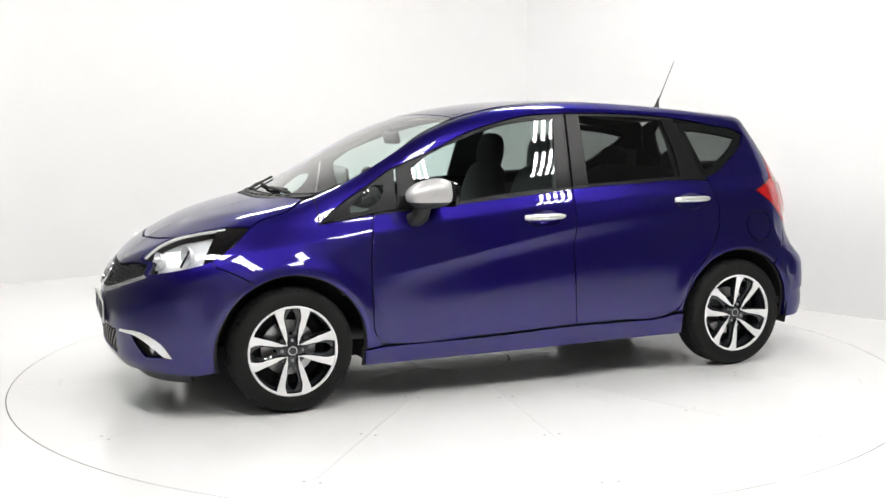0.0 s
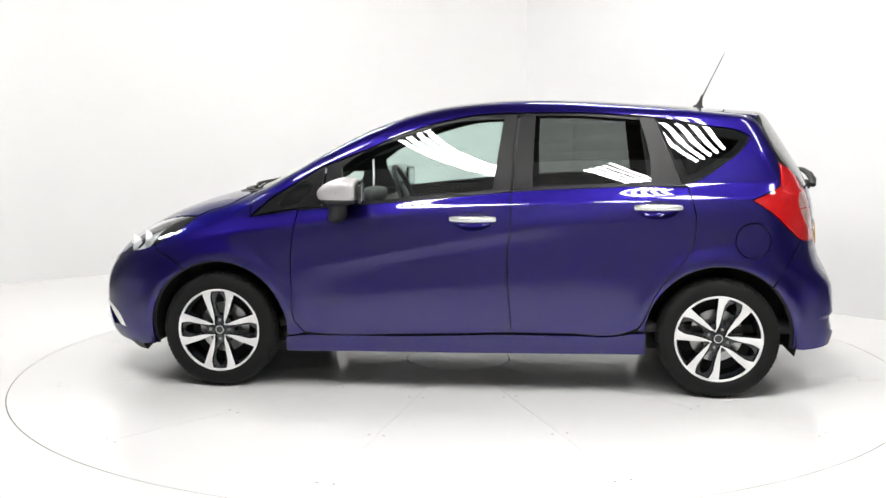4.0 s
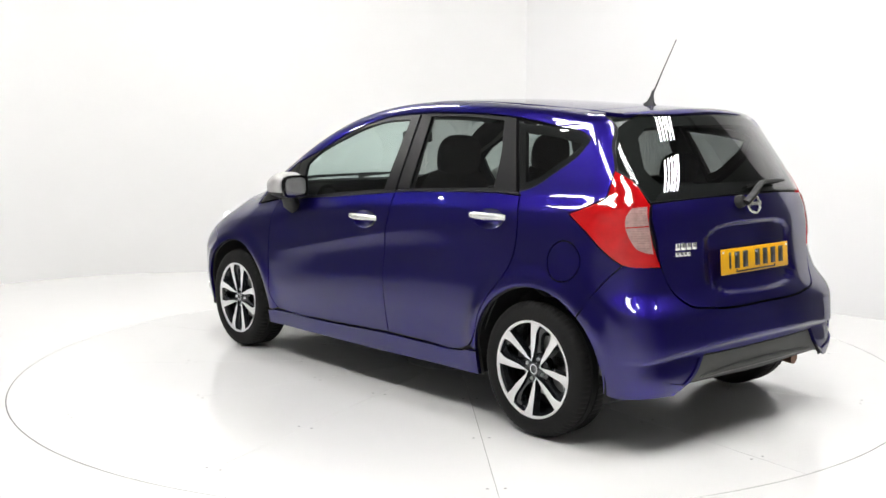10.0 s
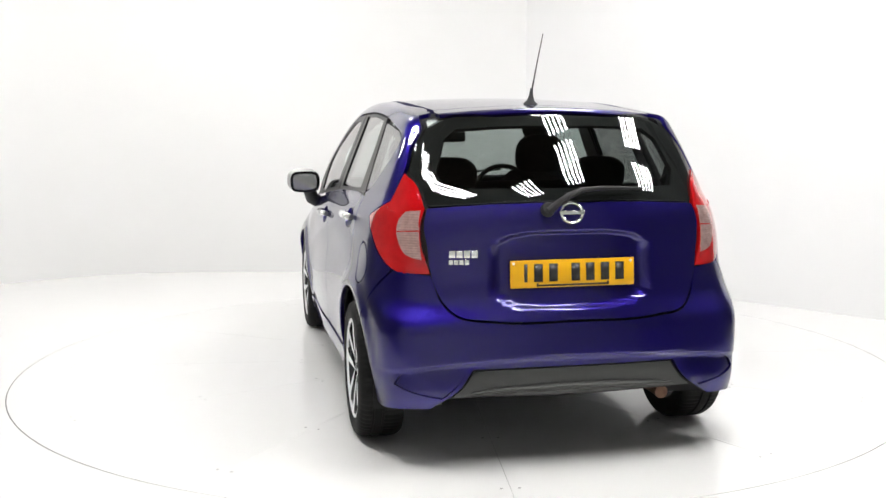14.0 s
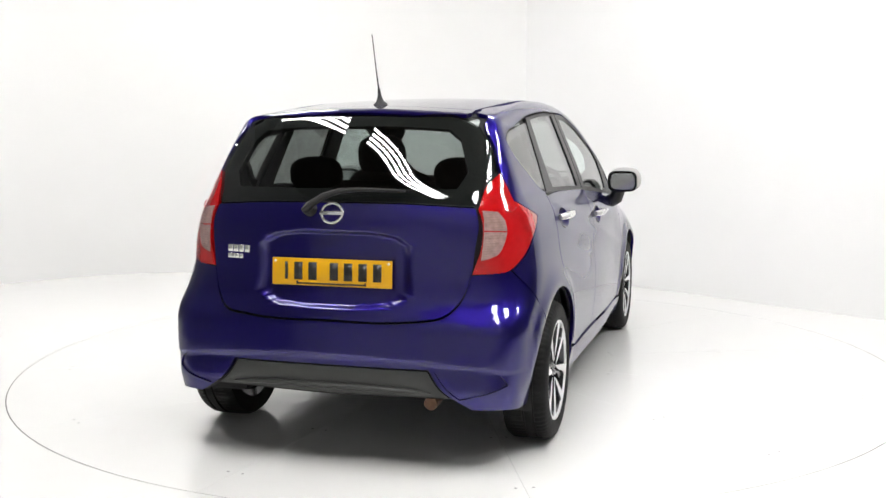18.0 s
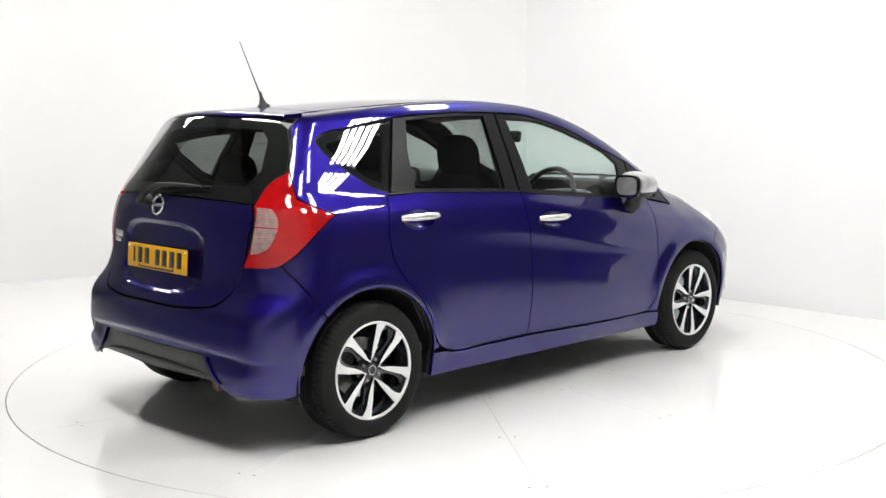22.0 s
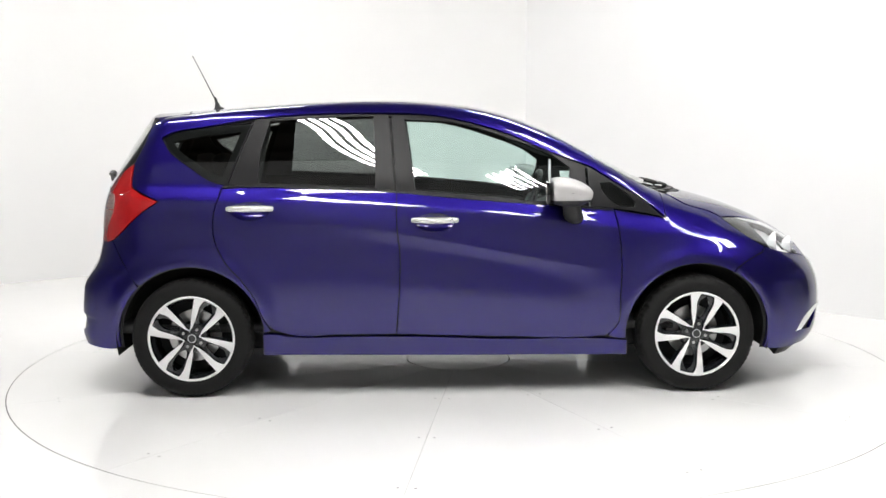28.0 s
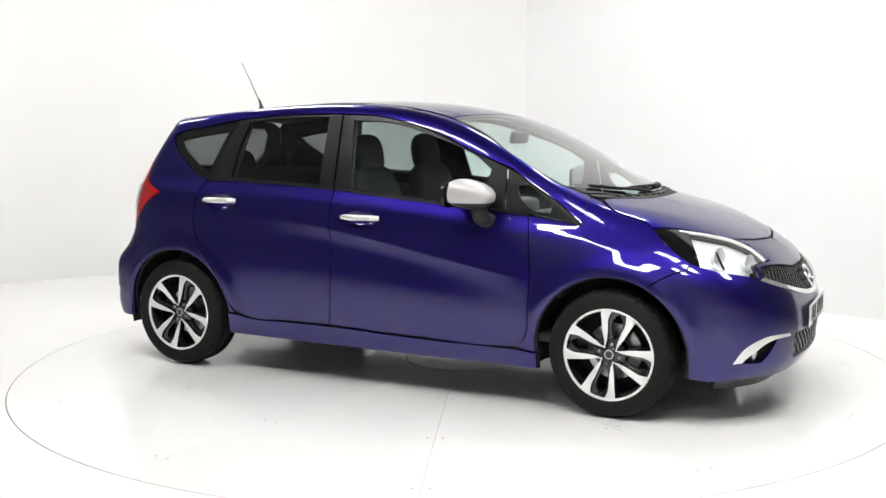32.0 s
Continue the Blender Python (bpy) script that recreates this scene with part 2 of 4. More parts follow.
def curve(pts, step=0.02, corner=38, closed=True):
    """A smooth line through points; sharp turns stay corners."""
    p = np.array(pts, float)
    n = len(p)
    out = []
    tang = []
    for i in range(n):
        a, b = p[i] - p[i - 1], p[(i + 1) % n] - p[i]
        la, lb = np.linalg.norm(a), np.linalg.norm(b)
        turn = math.degrees(math.acos(max(-1, min(1, a @ b / (la * lb + 1e-12)))))
        sharp = turn > corner or (not closed and i in (0, n - 1))
        tang.append(None if sharp else (a / la * lb + b / lb * la) / (la + lb))
    for i in range(n if closed else n - 1):
        j = (i + 1) % n
        d = p[j] - p[i]
        L = np.linalg.norm(d)
        u0 = d / L if tang[i] is None else tang[i] / np.linalg.norm(tang[i])
        u1 = d / L if tang[j] is None else tang[j] / np.linalg.norm(tang[j])
        k = max(1, int(L / step))
        for s in np.arange(k) / k:
            out.append(p[i] * (1 + 2 * s) * (1 - s) ** 2 + u0 * L * s * (1 - s) ** 2 + p[j] * s * s * (3 - 2 * s) - u1 * L * s * s * (1 - s))
    if not closed:
        out.append(p[-1])
    return np.array(out)


def shrink(p, d):
    """A closed line moved inwards by d, whichever way it runs."""
    a, b = np.roll(p, 1, 0), np.roll(p, -1, 0)
    area = np.sum(p[:, 0] * b[:, 1] - b[:, 0] * p[:, 1])
    s = 1 if area > 0 else -1
    e0, e1 = p - a, b - p
    n0 = np.stack([-e0[:, 1], e0[:, 0]], 1) / np.maximum(np.linalg.norm(e0, axis=1), 1e-9)[:, None]
    n1 = np.stack([-e1[:, 1], e1[:, 0]], 1) / np.maximum(np.linalg.norm(e1, axis=1), 1e-9)[:, None]
    m = n0 + n1
    m = m / np.maximum((m * m).sum(1), 0.6)[:, None] * 2
    return p + s * d * m


def fill(outer, holes, step):
    """Triangles of an outline with holes, cut along a grid."""
    from mathutils.geometry import tessellate_polygon
    loops = [outer] + list(holes)
    pts = np.concatenate(loops)
    tris = tessellate_polygon([[Vector((x, y, 0)) for x, y in q] for q in loops])
    bm = bmesh.new()
    vs = [bm.verts.new((x, y, 0)) for x, y in pts]
    for t in tris:
        try:
            bm.faces.new([vs[i] for i in t])
        except ValueError:
            pass
    for ax in (0, 1):
        lo, hi = pts[:, ax].min(), pts[:, ax].max()
        for k in range(1, int((hi - lo) / step) + 1):
            co, no = [0, 0, 0], [0, 0, 0]
            co[ax], no[ax] = lo + k * (hi - lo) / (int((hi - lo) / step) + 1), 1
            bmesh.ops.bisect_plane(bm, geom=bm.verts[:] + bm.edges[:] + bm.faces[:], dist=1e-5, plane_co=co, plane_no=no)
    bmesh.ops.dissolve_degenerate(bm, dist=1e-5, edges=bm.edges)
    return bm


MADE = {}


def skin_mesh(name, outer, way, holes=(), side=1, **more):
    """A panel that follows the car's skin inside an outline, on the car's left (side 1) or mirrored to its right."""
    key = repr((np.round(outer, 4).tolist(), way, [np.round(h, 4).tolist() for h in holes], sorted(more.items())))
    if key not in MADE:
        MADE[key] = skin_data(outer, way, holes, **more)
    verts, faces, normals = MADE[key]
    if side < 0:
        verts = [(x, -y, z) for x, y, z in verts]
        faces = [f[::-1] for f in faces]
        normals = [[(x, -y, z) for x, y, z in n[::-1]] for n in normals]
    mesh = bpy.data.meshes.new(name)
    mesh.from_pydata(verts, [], faces)
    for p in mesh.polygons:
        p.use_smooth = True
    mesh.normals_split_custom_set([n for f in normals for n in f])
    return mesh


def skin_data(outer, way, holes=(), gap=0.0028, depth=0.018, lift=0.0, step=0.04, corner=38, sunk=0.0):
    """Corners, faces and normals of such a panel; its edges turn inwards."""
    o = shrink(curve(outer, corner=corner), gap)
    hs = [shrink(curve(h, corner=corner), -gap) for h in holes]
    bm = fill(o, hs, step)
    bm.verts.ensure_lookup_table()
    q = np.array([v.co[:2] for v in bm.verts])
    P = on_skin(q, way)
    N = slope(P)
    P = P + N * (lift - sunk)
    faces = [[v.index for v in f.verts] for f in bm.faces]
    rim = []
    for e in bm.edges:
        if len(e.link_faces) == 1:
            f = e.link_faces[0]
            i = [v.index for v in f.verts]
            a, b = e.verts[0].index, e.verts[1].index
            if i[(i.index(a) + 1) % len(i)] != b:
                a, b = b, a
            rim.append((a, b))
    bm.free()
    # outward winding
    f0 = np.array([f[:3] for f in faces])
    fn = np.cross(P[f0[:, 1]] - P[f0[:, 0]], P[f0[:, 2]] - P[f0[:, 0]])
    if (fn * N[f0[:, 0]]).sum() < 0:
        faces = [f[::-1] for f in faces]
        rim = [(b, a) for a, b in rim]
    low, verts = {}, [tuple(p) for p in P]
    normals = [[tuple(N[i]) for i in f] for f in faces]
    if depth:
        for a, b in rim:
            for i in (a, b):
                if i not in low:
                    low[i] = len(verts)
                    verts.append(tuple(P[i] - N[i] * depth))
            f = [b, a, low[a], low[b]]
            n = np.cross(np.subtract(verts[f[1]], verts[f[0]]), np.subtract(verts[f[2]], verts[f[0]]))
            n = n / max(np.linalg.norm(n), 1e-9)
            faces.append(f)
            normals.append([tuple(n)] * 4)
    return verts, faces, normals


SHELL_PIECES = []


def panel(name, outer, way, mat, parent, holes=(), label="", backing=True, side=1, **more):
    """A panel on the skin as a part; painted panels leave a dark backing behind their joints."""
    if len(outer[0]) == 3:
        outer = flat_of(outer, way)
        holes = [flat_of(h, way) for h in holes]
    ob = link(name, skin_mesh(name, outer, way, holes, side=side, **more), mat, parent, label)
    if backing:
        SHELL_PIECES.append(skin_mesh("backing", outer, way, holes, gap=-0.008, depth=0, lift=-0.021, step=0.09, side=side))
    return ob


def both(pts):
    """Half an outline from the middle line out to the left and back, closed with its mirror image."""
    r = [(*p[:1], -p[1], *p[2:]) for p in pts[::-1]]
    return list(pts) + [q for q in r if abs(q[1]) > 1e-6]


def top3(pts):
    return [tuple(p) for p in on_skin(pts, "top")]


def side3(pts):
    return [tuple(p) for p in on_skin(pts, "side")]


def arch(hub, a0, a1, r=0.372, n=14):
    return [(hub + r * math.cos(radians(a)), 0.305 + r * math.sin(radians(a))) for a in np.linspace(a0, a1, n)]


def xz(pts):
    return [(p[0], p[2]) for p in pts]


def snap(pts):
    """Points drawn onto the skin along its normal."""
    P = np.array(pts, float)
    for _ in range(8):
        N = slope(P)
        v = body(*P.T)
        g = (body(*(P + N * .002).T) - v) / .002
        P = P - N * (v / np.maximum(g, .3))[:, None]
    return [tuple(q) for q in P]

SCREW = material("grey_screw_head", (0.28, 0.28, 0.28), 0.5)

# ---- the room ----
def ring_floor(name, r0, r1, z, mat, steps=128, thick=0.05):
    bm = bmesh.new()
    lathe(bm, [(r0, z - thick), (r0, z), (r1, z), (r1, z - thick)], steps, "Z")
    return part(name, bm, mat, None, "", True)


def cove(points, height, radius, name, mat, label):
    """A wall along a line on the floor that curves out of the floor at its foot; radius 0: a sharp foot."""
    prof = [(radius - radius * math.sin(radians(90) * k / 10), radius - radius * math.cos(radians(90) * k / 10)) for k in range(11)] if radius else [(0, 0)]
    prof += [(0, height), (-0.12, height), (-0.12, -0.05)]
    prof = [(prof[0][0], -0.05)] + prof if radius == 0 else prof
    bm = bmesh.new()
    p = [Vector((*q, 0)) for q in points]
    rows = []
    for i, q in enumerate(p):
        a = (p[i] - p[i - 1]).normalized() if i else (p[1] - p[0]).normalized()
        b = (p[i + 1] - p[i]).normalized() if i < len(p) - 1 else a
        n0, n1 = Vector((-a.y, a.x, 0)), Vector((-b.y, b.x, 0))
        n = (n0 + n1) / (1 + n0.dot(n1))
        rows.append([bm.verts.new(q - n * d + Vector((0, 0, z))) for d, z in prof])
    for a, b in zip(rows, rows[1:]):
        for k in range(len(prof) - 1):
            bm.faces.new((a[k], b[k], b[k + 1], a[k + 1]))
    return tagged(part(name, bm, mat, None, "", True, 50), label, "wall", "", "structure")


floor = tagged(ring_floor("floor", 2.503, 14.0, 0.0, FLOORPAINT), "white painted studio floor round the turntable", "floor", "", "structure")
bm = bmesh.new()
lathe(bm, [(2.4955, -0.012), (2.4955, -0.002), (2.5035, -0.002), (2.5035, -0.012)], 128, "Z")
tagged(part("floor_joint", bm, JOINT), "thin dark joint round the turntable", "floor joint", "", "structure")
pit = tagged(ring_floor("floor_pit", 0.0005, 2.6, -0.055, JOINT, 64, 0.02), "dark pit floor under the turntable", "floor", "", "structure")
# back and left side: one sweep with a curved foot; right side: a flat wall with a hard foot line
sweep_line = [(-4.6 + 2.2 * (1 - math.cos(radians(a))), 1.6 + 2.2 * math.sin(radians(a))) for a in range(30, 91, 6)] + [(0.65, 3.8)]
sweep_line = sweep_line[::-1]
cove(sweep_line, 7.0, 1.1, "wall_sweep", SWEEPPAINT, "white seamless studio wall curving into the floor")
cove([(3.95, 0.326), (0.55, 3.95)], 7.0, 0.0, "wall_right", WALLPAINT, "flat white studio wall with a sharp foot line")
cove([(-8.0, -9.0), (8.0, -9.0)], 8.5, 0.0, "wall_behind", BACKWALL, "plain pale hall wall behind the camera")
cove([(-4.1, 2.72), (-8.0, 2.72), (-8.0, -9.0)], 8.5, 0.0, "wall_left", HALLWALL, "plain dark hall wall beside the studio sweep")
cove([(8.0, -9.0), (8.0, 0.42), (4.0, 0.42)], 8.5, 0.0, "wall_side", HALLWALL, "plain dark side wall of the hall")
bm = bmesh.new()
box(bm, 16.4, 10.0, 0.1, pose(0, -4.75, 8.35))
for k in range(30):
    box(bm, 16.4, 0.16, 0.07, pose(0, -9.6 + k * 0.33, 8.27))
tagged(part("ceiling_hall", bm, CEILING), "dark brown ribbed hall ceiling", "ceiling", "", "structure")
bm = bmesh.new()
box(bm, 16.4, 5.0, 0.1, pose(0, 2.75, 6.9))
box(bm, 16.4, 0.1, 1.6, pose(0, 0.22, 7.6))
tagged(part("ceiling_studio", bm, CEILING), "dark brown studio ceiling over the turntable", "ceiling", "", "structure")


def light_bank(m, n=5, length=1.5, gap=0.09):
    t = thing("light_bank", "hanging bank of lit white fluorescent tubes", "ceiling light", "tube light banks over the turntable")
    bm = bmesh.new()
    box(bm, 0.05, gap * n, 0.03, pose(0, 0, 0.045), 0.006)
    part("carrier", bm, SHELL, t, "dark cross bar")
    for k in range(n):
        bm = bmesh.new()
        tube(bm, [(-length / 2, (k - (n - 1) / 2) * gap, 0), (length / 2, (k - (n - 1) / 2) * gap, 0)], 0.017, 6)
        part("tube", bm, TUBE, t)
    top = (8.23 if m.translation.y < 0.2 else 6.86) - m.translation.z
    for x in (-.02, .02):
        bm = bmesh.new()
        tube(bm, [(x, 0, .05), (x, 0, top)], .004, 6)
        part("hanger", bm, SHELL, t, "thin dark hanging rod")
    t.matrix_basis = m
    return t


# a slanted row over the front left, short banks over the front right; the last two, long ones over the turntable, are
# added fill to brighten walls and floor
for x, y, z, a, n, length in ((-3.85, .95, 3.2, -50, 4, 1.6), (-2.0, -1.58, 3.25, -45, 4, 1.6), (-.58, -3.02, 3.3, -47, 4, 1.5), (.98, -2.05, 3.05, -50, 5, .6), (1.46, -2.62, 3.05, -50, 5, .6),
                              (.88, -3.28, 3.05, -50, 5, .6), (2.30, -1.42, 3.05, -50, 5, .6), (2.82, -2.0, 3.05, -50, 5, .6), (1.0, .6, 3.6, -48, 5, 1.5), (-1.9, 1.5, 3.6, -40, 5, 1.5)):
    light_bank(pose(x, y, z, 0, 0, a), n, length, .075)

# ---- the turntable ----
turntable = thing("turntable", "round white turntable disc flush with the floor", "turntable")
for k in range(12):
    bm = bmesh.new()
    a0, a1 = radians(22.3 + 30 * k), radians(52.3 + 30 * k)
    rows = []
    for i in range(17):
        a = a0 + (a1 - a0) * i / 16
        row = []
        for r in (0.31, 0.8, 1.4, 2.0, 2.497):
            slip = 0.0007 / r * (1 - i / 8)
            row.append((r * math.cos(a + slip), r * math.sin(a + slip)))
        rows.append(row)
    top = [[bm.verts.new((x, y, 0)) for x, y in row] for row in rows]
    low = [[bm.verts.new((x, y, -0.03)) for x, y in row] for row in rows]
    for i in range(16):
        for j in range(4):
            bm.faces.new((top[i][j], top[i][j + 1], top[i + 1][j + 1], top[i + 1][j]))
        for j in (0, 4):
            bm.faces.new((top[i][j], top[i + 1][j], low[i + 1][j], low[i][j]))
    for i in (0, 16):
        for j in range(4):
            bm.faces.new((top[i][j], low[i][j], low[i][j + 1], top[i][j + 1]))
    part("deck_plate", bm, FLOORPAINT, turntable)
    for r in (0.93, 1.6, 2.25):
        for d in (-0.035, 0.035):
            bm = bmesh.new()
            lathe(bm, [(0.0005, 0.0006), (0.006, 0.0006), (0.007, 0.0)], 8, "Z")
            bmesh.ops.translate(bm, verts=bm.verts, vec=(r * math.cos(a0) - d * math.sin(a0), r * math.sin(a0) + d * math.cos(a0), 0.0004))
            part("deck_screw", bm, SCREW, turntable)
bm = bmesh.new()
lathe(bm, [(0.0005, 0.0), (0.303, 0.0), (0.303, -0.03)], 64, "Z")
part("hatch", bm, FLOORPAINT, turntable, "round white cover plate")

# ---- the car ----
car = thing("hatchback_car", "violet-blue metallic five-door hatchback on the white turntable", "car")
DOOR_JOIN = [(-.249, 1.045), (-.248, .88), (-.234, .735), (-.236, .593), (-.246, .43), (-.256, .321)]
DOOR_FRONT = [(.765, .299), (.836, .309), (.872, .345), (.896, .524), (.901, .669), (.886, .86), (.869, .95)]
BELT_F = [(.5, .98), (.122, 1.011)]
REAR_EDGE = [(-.82, .326), (-.891, .358), (-.932, .41), (-.971, .514), (-1.03, .601), (-1.124, .71), (-1.167, .799), (-1.178, .911), (-1.14, 1.068)]
BELT_R = [(-.972, 1.075), (-.655, 1.065), (-.367, 1.053)]
FD_OUT = [(-.275, 1.443), (-.215, 1.441), (-.074, 1.435), (.131, 1.396), (.336, 1.334), (.51, 1.258), (.668, 1.197), (.727, 1.175), (.735, 1.03), (.744, .968), (.5, .986), (.122, 1.017), (-.248, 1.051)]
FD_GLASS = [(-.203, 1.412), (.04, 1.396), (.228, 1.350), (.34, 1.312), (.55, 1.230), (.643, 1.164), (.638, 1.115), (.597, 1.003), (.5, 1.000), (.21, 1.026), (-.150, 1.058)]
RD_OUT = [(-.978, 1.420), (-.632, 1.443), (-.287, 1.445), (-.257, 1.055), (-.655, 1.070), (-1.111, 1.083)]
RD_GLASS = [(-.901, 1.406), (-.632, 1.425), (-.370, 1.430), (-.356, 1.072), (-.656, 1.085), (-.955, 1.098), (-.943, 1.25)]
QUARTERLIGHT = [(.735, 1.176), (.879, 1.088), (1.027, .998), (1.125, .912), (.88, .953), (.748, .966)]
QUARTERLIGHT_GLASS = [(.803, 1.088), (.86, 1.088), (.957, 1.012), (.980, .984), (.977, .963), (.895, .973), (.84, 1.012), (.806, 1.06)]
Q_GLASS = [(-1.452, 1.322), (-1.420, 1.341), (-1.246, 1.374), (-.997, 1.399), (-1.051, 1.265), (-1.118, 1.086), (-1.205, 1.112), (-1.294, 1.169), (-1.427, 1.278)]
ROOF_EDGE = [(1.115, .588), (1.01, .632), (.865, .652), (.705, .632), (.522, .568), (.336, .522), (.1, .505), (-.5, .49), (-1.0, .482), (-1.34, .467)]
LAMP_R = snap([(-1.60, .638, 1.194), (-1.606, .697, 1.077), (-1.54, .735, 1.04), (-1.456, .765, 1.006), (-1.56, .772, .935), (-1.655, .745, .845), (-1.71, .713, .803), (-1.80, .568, .789), (-1.775, .602, .91), (-1.757, .600, 1.0), (-1.745, .579, 1.05), (-1.675, .599, 1.144)])
LAMP_F = snap([(1.456, .655, .898), (1.518, .70, .848), (1.595, .735, .79), (1.663, .747, .752), (1.73, .728, .731), (1.82, .68, .71), (1.90, .61, .69), (1.937, .571, .679), (1.903, .515, .735), (1.945, .374, .74), (1.905, .365, .773), (1.86, .37, .802), (1.79, .402, .837), (1.69, .495, .868), (1.56, .59, .894)])
BONNET = [(1.885, 0), (1.872, .12), (1.845, .263), (1.808, .36)] + [q[:2] for q in LAMP_F[12:]] + [LAMP_F[0][:2], (1.42, .637), (1.26, .632), (1.18, .572), (1.21, .49), (1.32, .30), (1.36, 0)]
SEAM_F = [(1.65, .729), (1.612, .714), (1.564, .692), (1.524, .670), (1.497, .652)]
SCOOP = [(-1.925, .458, .408), (-1.91, .55, .424), (-1.875, .65, .422), (-1.855, .70, .398), (-1.84, .722, .362), (-1.878, .695, .347), (-1.913, .63, .325), (-1.925, .555, .308), (-1.93, .50, .352)]
SCOOP_R = [(x, -y, z) for x, y, z in SCOOP]
FLAP = [(-1.46 + .087 * math.cos(a), .805 + .087 * math.sin(a)) for a in np.linspace(0, 2 * math.pi, 37)[:-1]]
SEAM_R = [(-1.65, .715), (-1.575, .60)]


def oval(x, z):
    """Outline of the hollow behind a door handle."""
    return [(x + .096 * math.cos(a), z + .044 * math.sin(a)) for a in np.linspace(0, 2 * math.pi, 25)[:-1]]


def build_side(s):
    """Panels of one flank: s is 1 for the car's left, -1 for its right."""
    panel("front_wing", [(.838, .3035), (.85, .2975), (.935, .2865)] + arch(1.3, 182, 61) + SEAM_F[::-1] + xz(LAMP_F[3::-1])
          + xz(top3([(1.42, .640), (1.26, .636), (1.175, .590), (1.135, .592)])) + [(1.14, .905), (.88, .948)] + DOOR_FRONT[::-1][:-1], "side", PAINT, car, side=s, step=.03)
    upper = xz(top3(ROOF_EDGE))
    panel("side_frame", [(1.14, .908)] + xz(top3([(1.135, .59)])) + upper + [(-1.452, 1.432), (-1.512, 1.395), (-1.556, 1.29)] + xz(LAMP_R[:7])
          + SEAM_R + arch(-1.3, 133, 2) + [(-.925, .337), (-.893, .345)] + REAR_EDGE[2:] + [(-1.118, 1.083), (-1.205, 1.109), (-1.294, 1.166), (-1.43, 1.275), (-1.457, 1.325), (-1.422, 1.344), (-1.246, 1.378), (-.982, 1.421), (-.632, 1.446), (-.28, 1.448), (-.07, 1.438), (.131, 1.399), (.336, 1.337), (.51, 1.261), (.672, 1.200), (.735, 1.178), (.879, 1.091), (1.027, 1.001)], "side", PAINT, car, holes=[FLAP] if s > 0 else [], side=s, step=.03)
    fd = panel("front_door", DOOR_JOIN + [(.323, .303)] + DOOR_FRONT + BELT_F, "side", PAINT, car, holes=[oval(-.055, .895)], side=s, step=.02)
    rd = panel("rear_door", DOOR_JOIN[::-1] + BELT_R[::-1] + REAR_EDGE[::-1] + [(-.548, .319)], "side", PAINT, car, holes=[oval(-.99, .956)], side=s, step=.02)
    panel("window_frame", FD_OUT, "side", SATIN, fd, holes=[FD_GLASS], side=s, backing=False, label="black window frame with the centre pillar")
    panel("window_pane", FD_GLASS, "side", GLASS, fd, side=s, backing=False, gap=-.002, depth=.004, sunk=.006, label="pale green door glass")
    panel("window_frame", RD_OUT, "side", SATIN, rd, holes=[RD_GLASS], side=s, backing=False, label="black window frame with the rear pillar")
    panel("window_pane", RD_GLASS, "side", PRIVACY, rd, side=s, backing=False, gap=-.002, depth=.004, sunk=.006, label="dark privacy glass")
    panel("quarter_light_frame", QUARTERLIGHT, "side", SATIN, car, holes=[QUARTERLIGHT_GLASS], side=s, backing=False)
    panel("quarter_light", QUARTERLIGHT_GLASS, "side", GLASS, car, side=s, backing=False, gap=-.002, depth=.004, sunk=.006, step=.03)
    panel("rear_quarter_window", Q_GLASS, "side", PRIVACY, car, side=s, backing=False, depth=.004, sunk=.003)
    panel("glass_border", Q_GLASS, "side", BLACK, car, holes=[shrink(np.array(Q_GLASS), .036)], side=s, backing=False, sunk=.012, gap=0, depth=.02, label="black border behind the quarter window")
    panel("belt_strip", [(.86, .956), (.5, .987), (.122, 1.018), (-.246, 1.052), (-.246, 1.044), (.122, 1.008), (.5, .977), (.866, .945)], "side", SATIN, fd, side=s, backing=False, gap=.0005, lift=.004)
    panel("belt_strip", [(-.252, 1.053), (-.367, 1.061), (-.655, 1.073), (-.972, 1.083), (-1.135, 1.08), (-1.135, 1.072), (-.972, 1.074), (-.655, 1.063), (-.367, 1.051), (-.252, 1.044)], "side", SATIN, rd, side=s, backing=False, gap=.0005, lift=.004)
    panel("side_skirt", [(-.936, .33), (-.936, .215), (0, .207), (.936, .20), (.936, .280), (.85, .290), (.765, .292), (.323, .295), (-.256, .313), (-.55, .312), (-.82, .318), (-.88, .330)], "side", PAINT, car, side=s, step=.03, lift=.006)
    tl = panel("tail_lamp", LAMP_R, "rear", REDLENS, car, side=s, step=.025, label="wedge-shaped red tail lamp")
    hl = panel("headlamp", LAMP_F, "front", LENS, car, side=s, step=.03, backing=False, label="swept-back clear headlamp")
    panel("lamp_bowl", LAMP_F, "front", REFLECTOR, hl, side=s, step=.03, sunk=.05, backing=False, label="bright reflector bowl")
    if s > 0:
        panel("fuel_flap", FLAP, "side", PAINT, car, step=.02, label="round flush fuel flap")


for s in (1, -1):
    build_side(s)

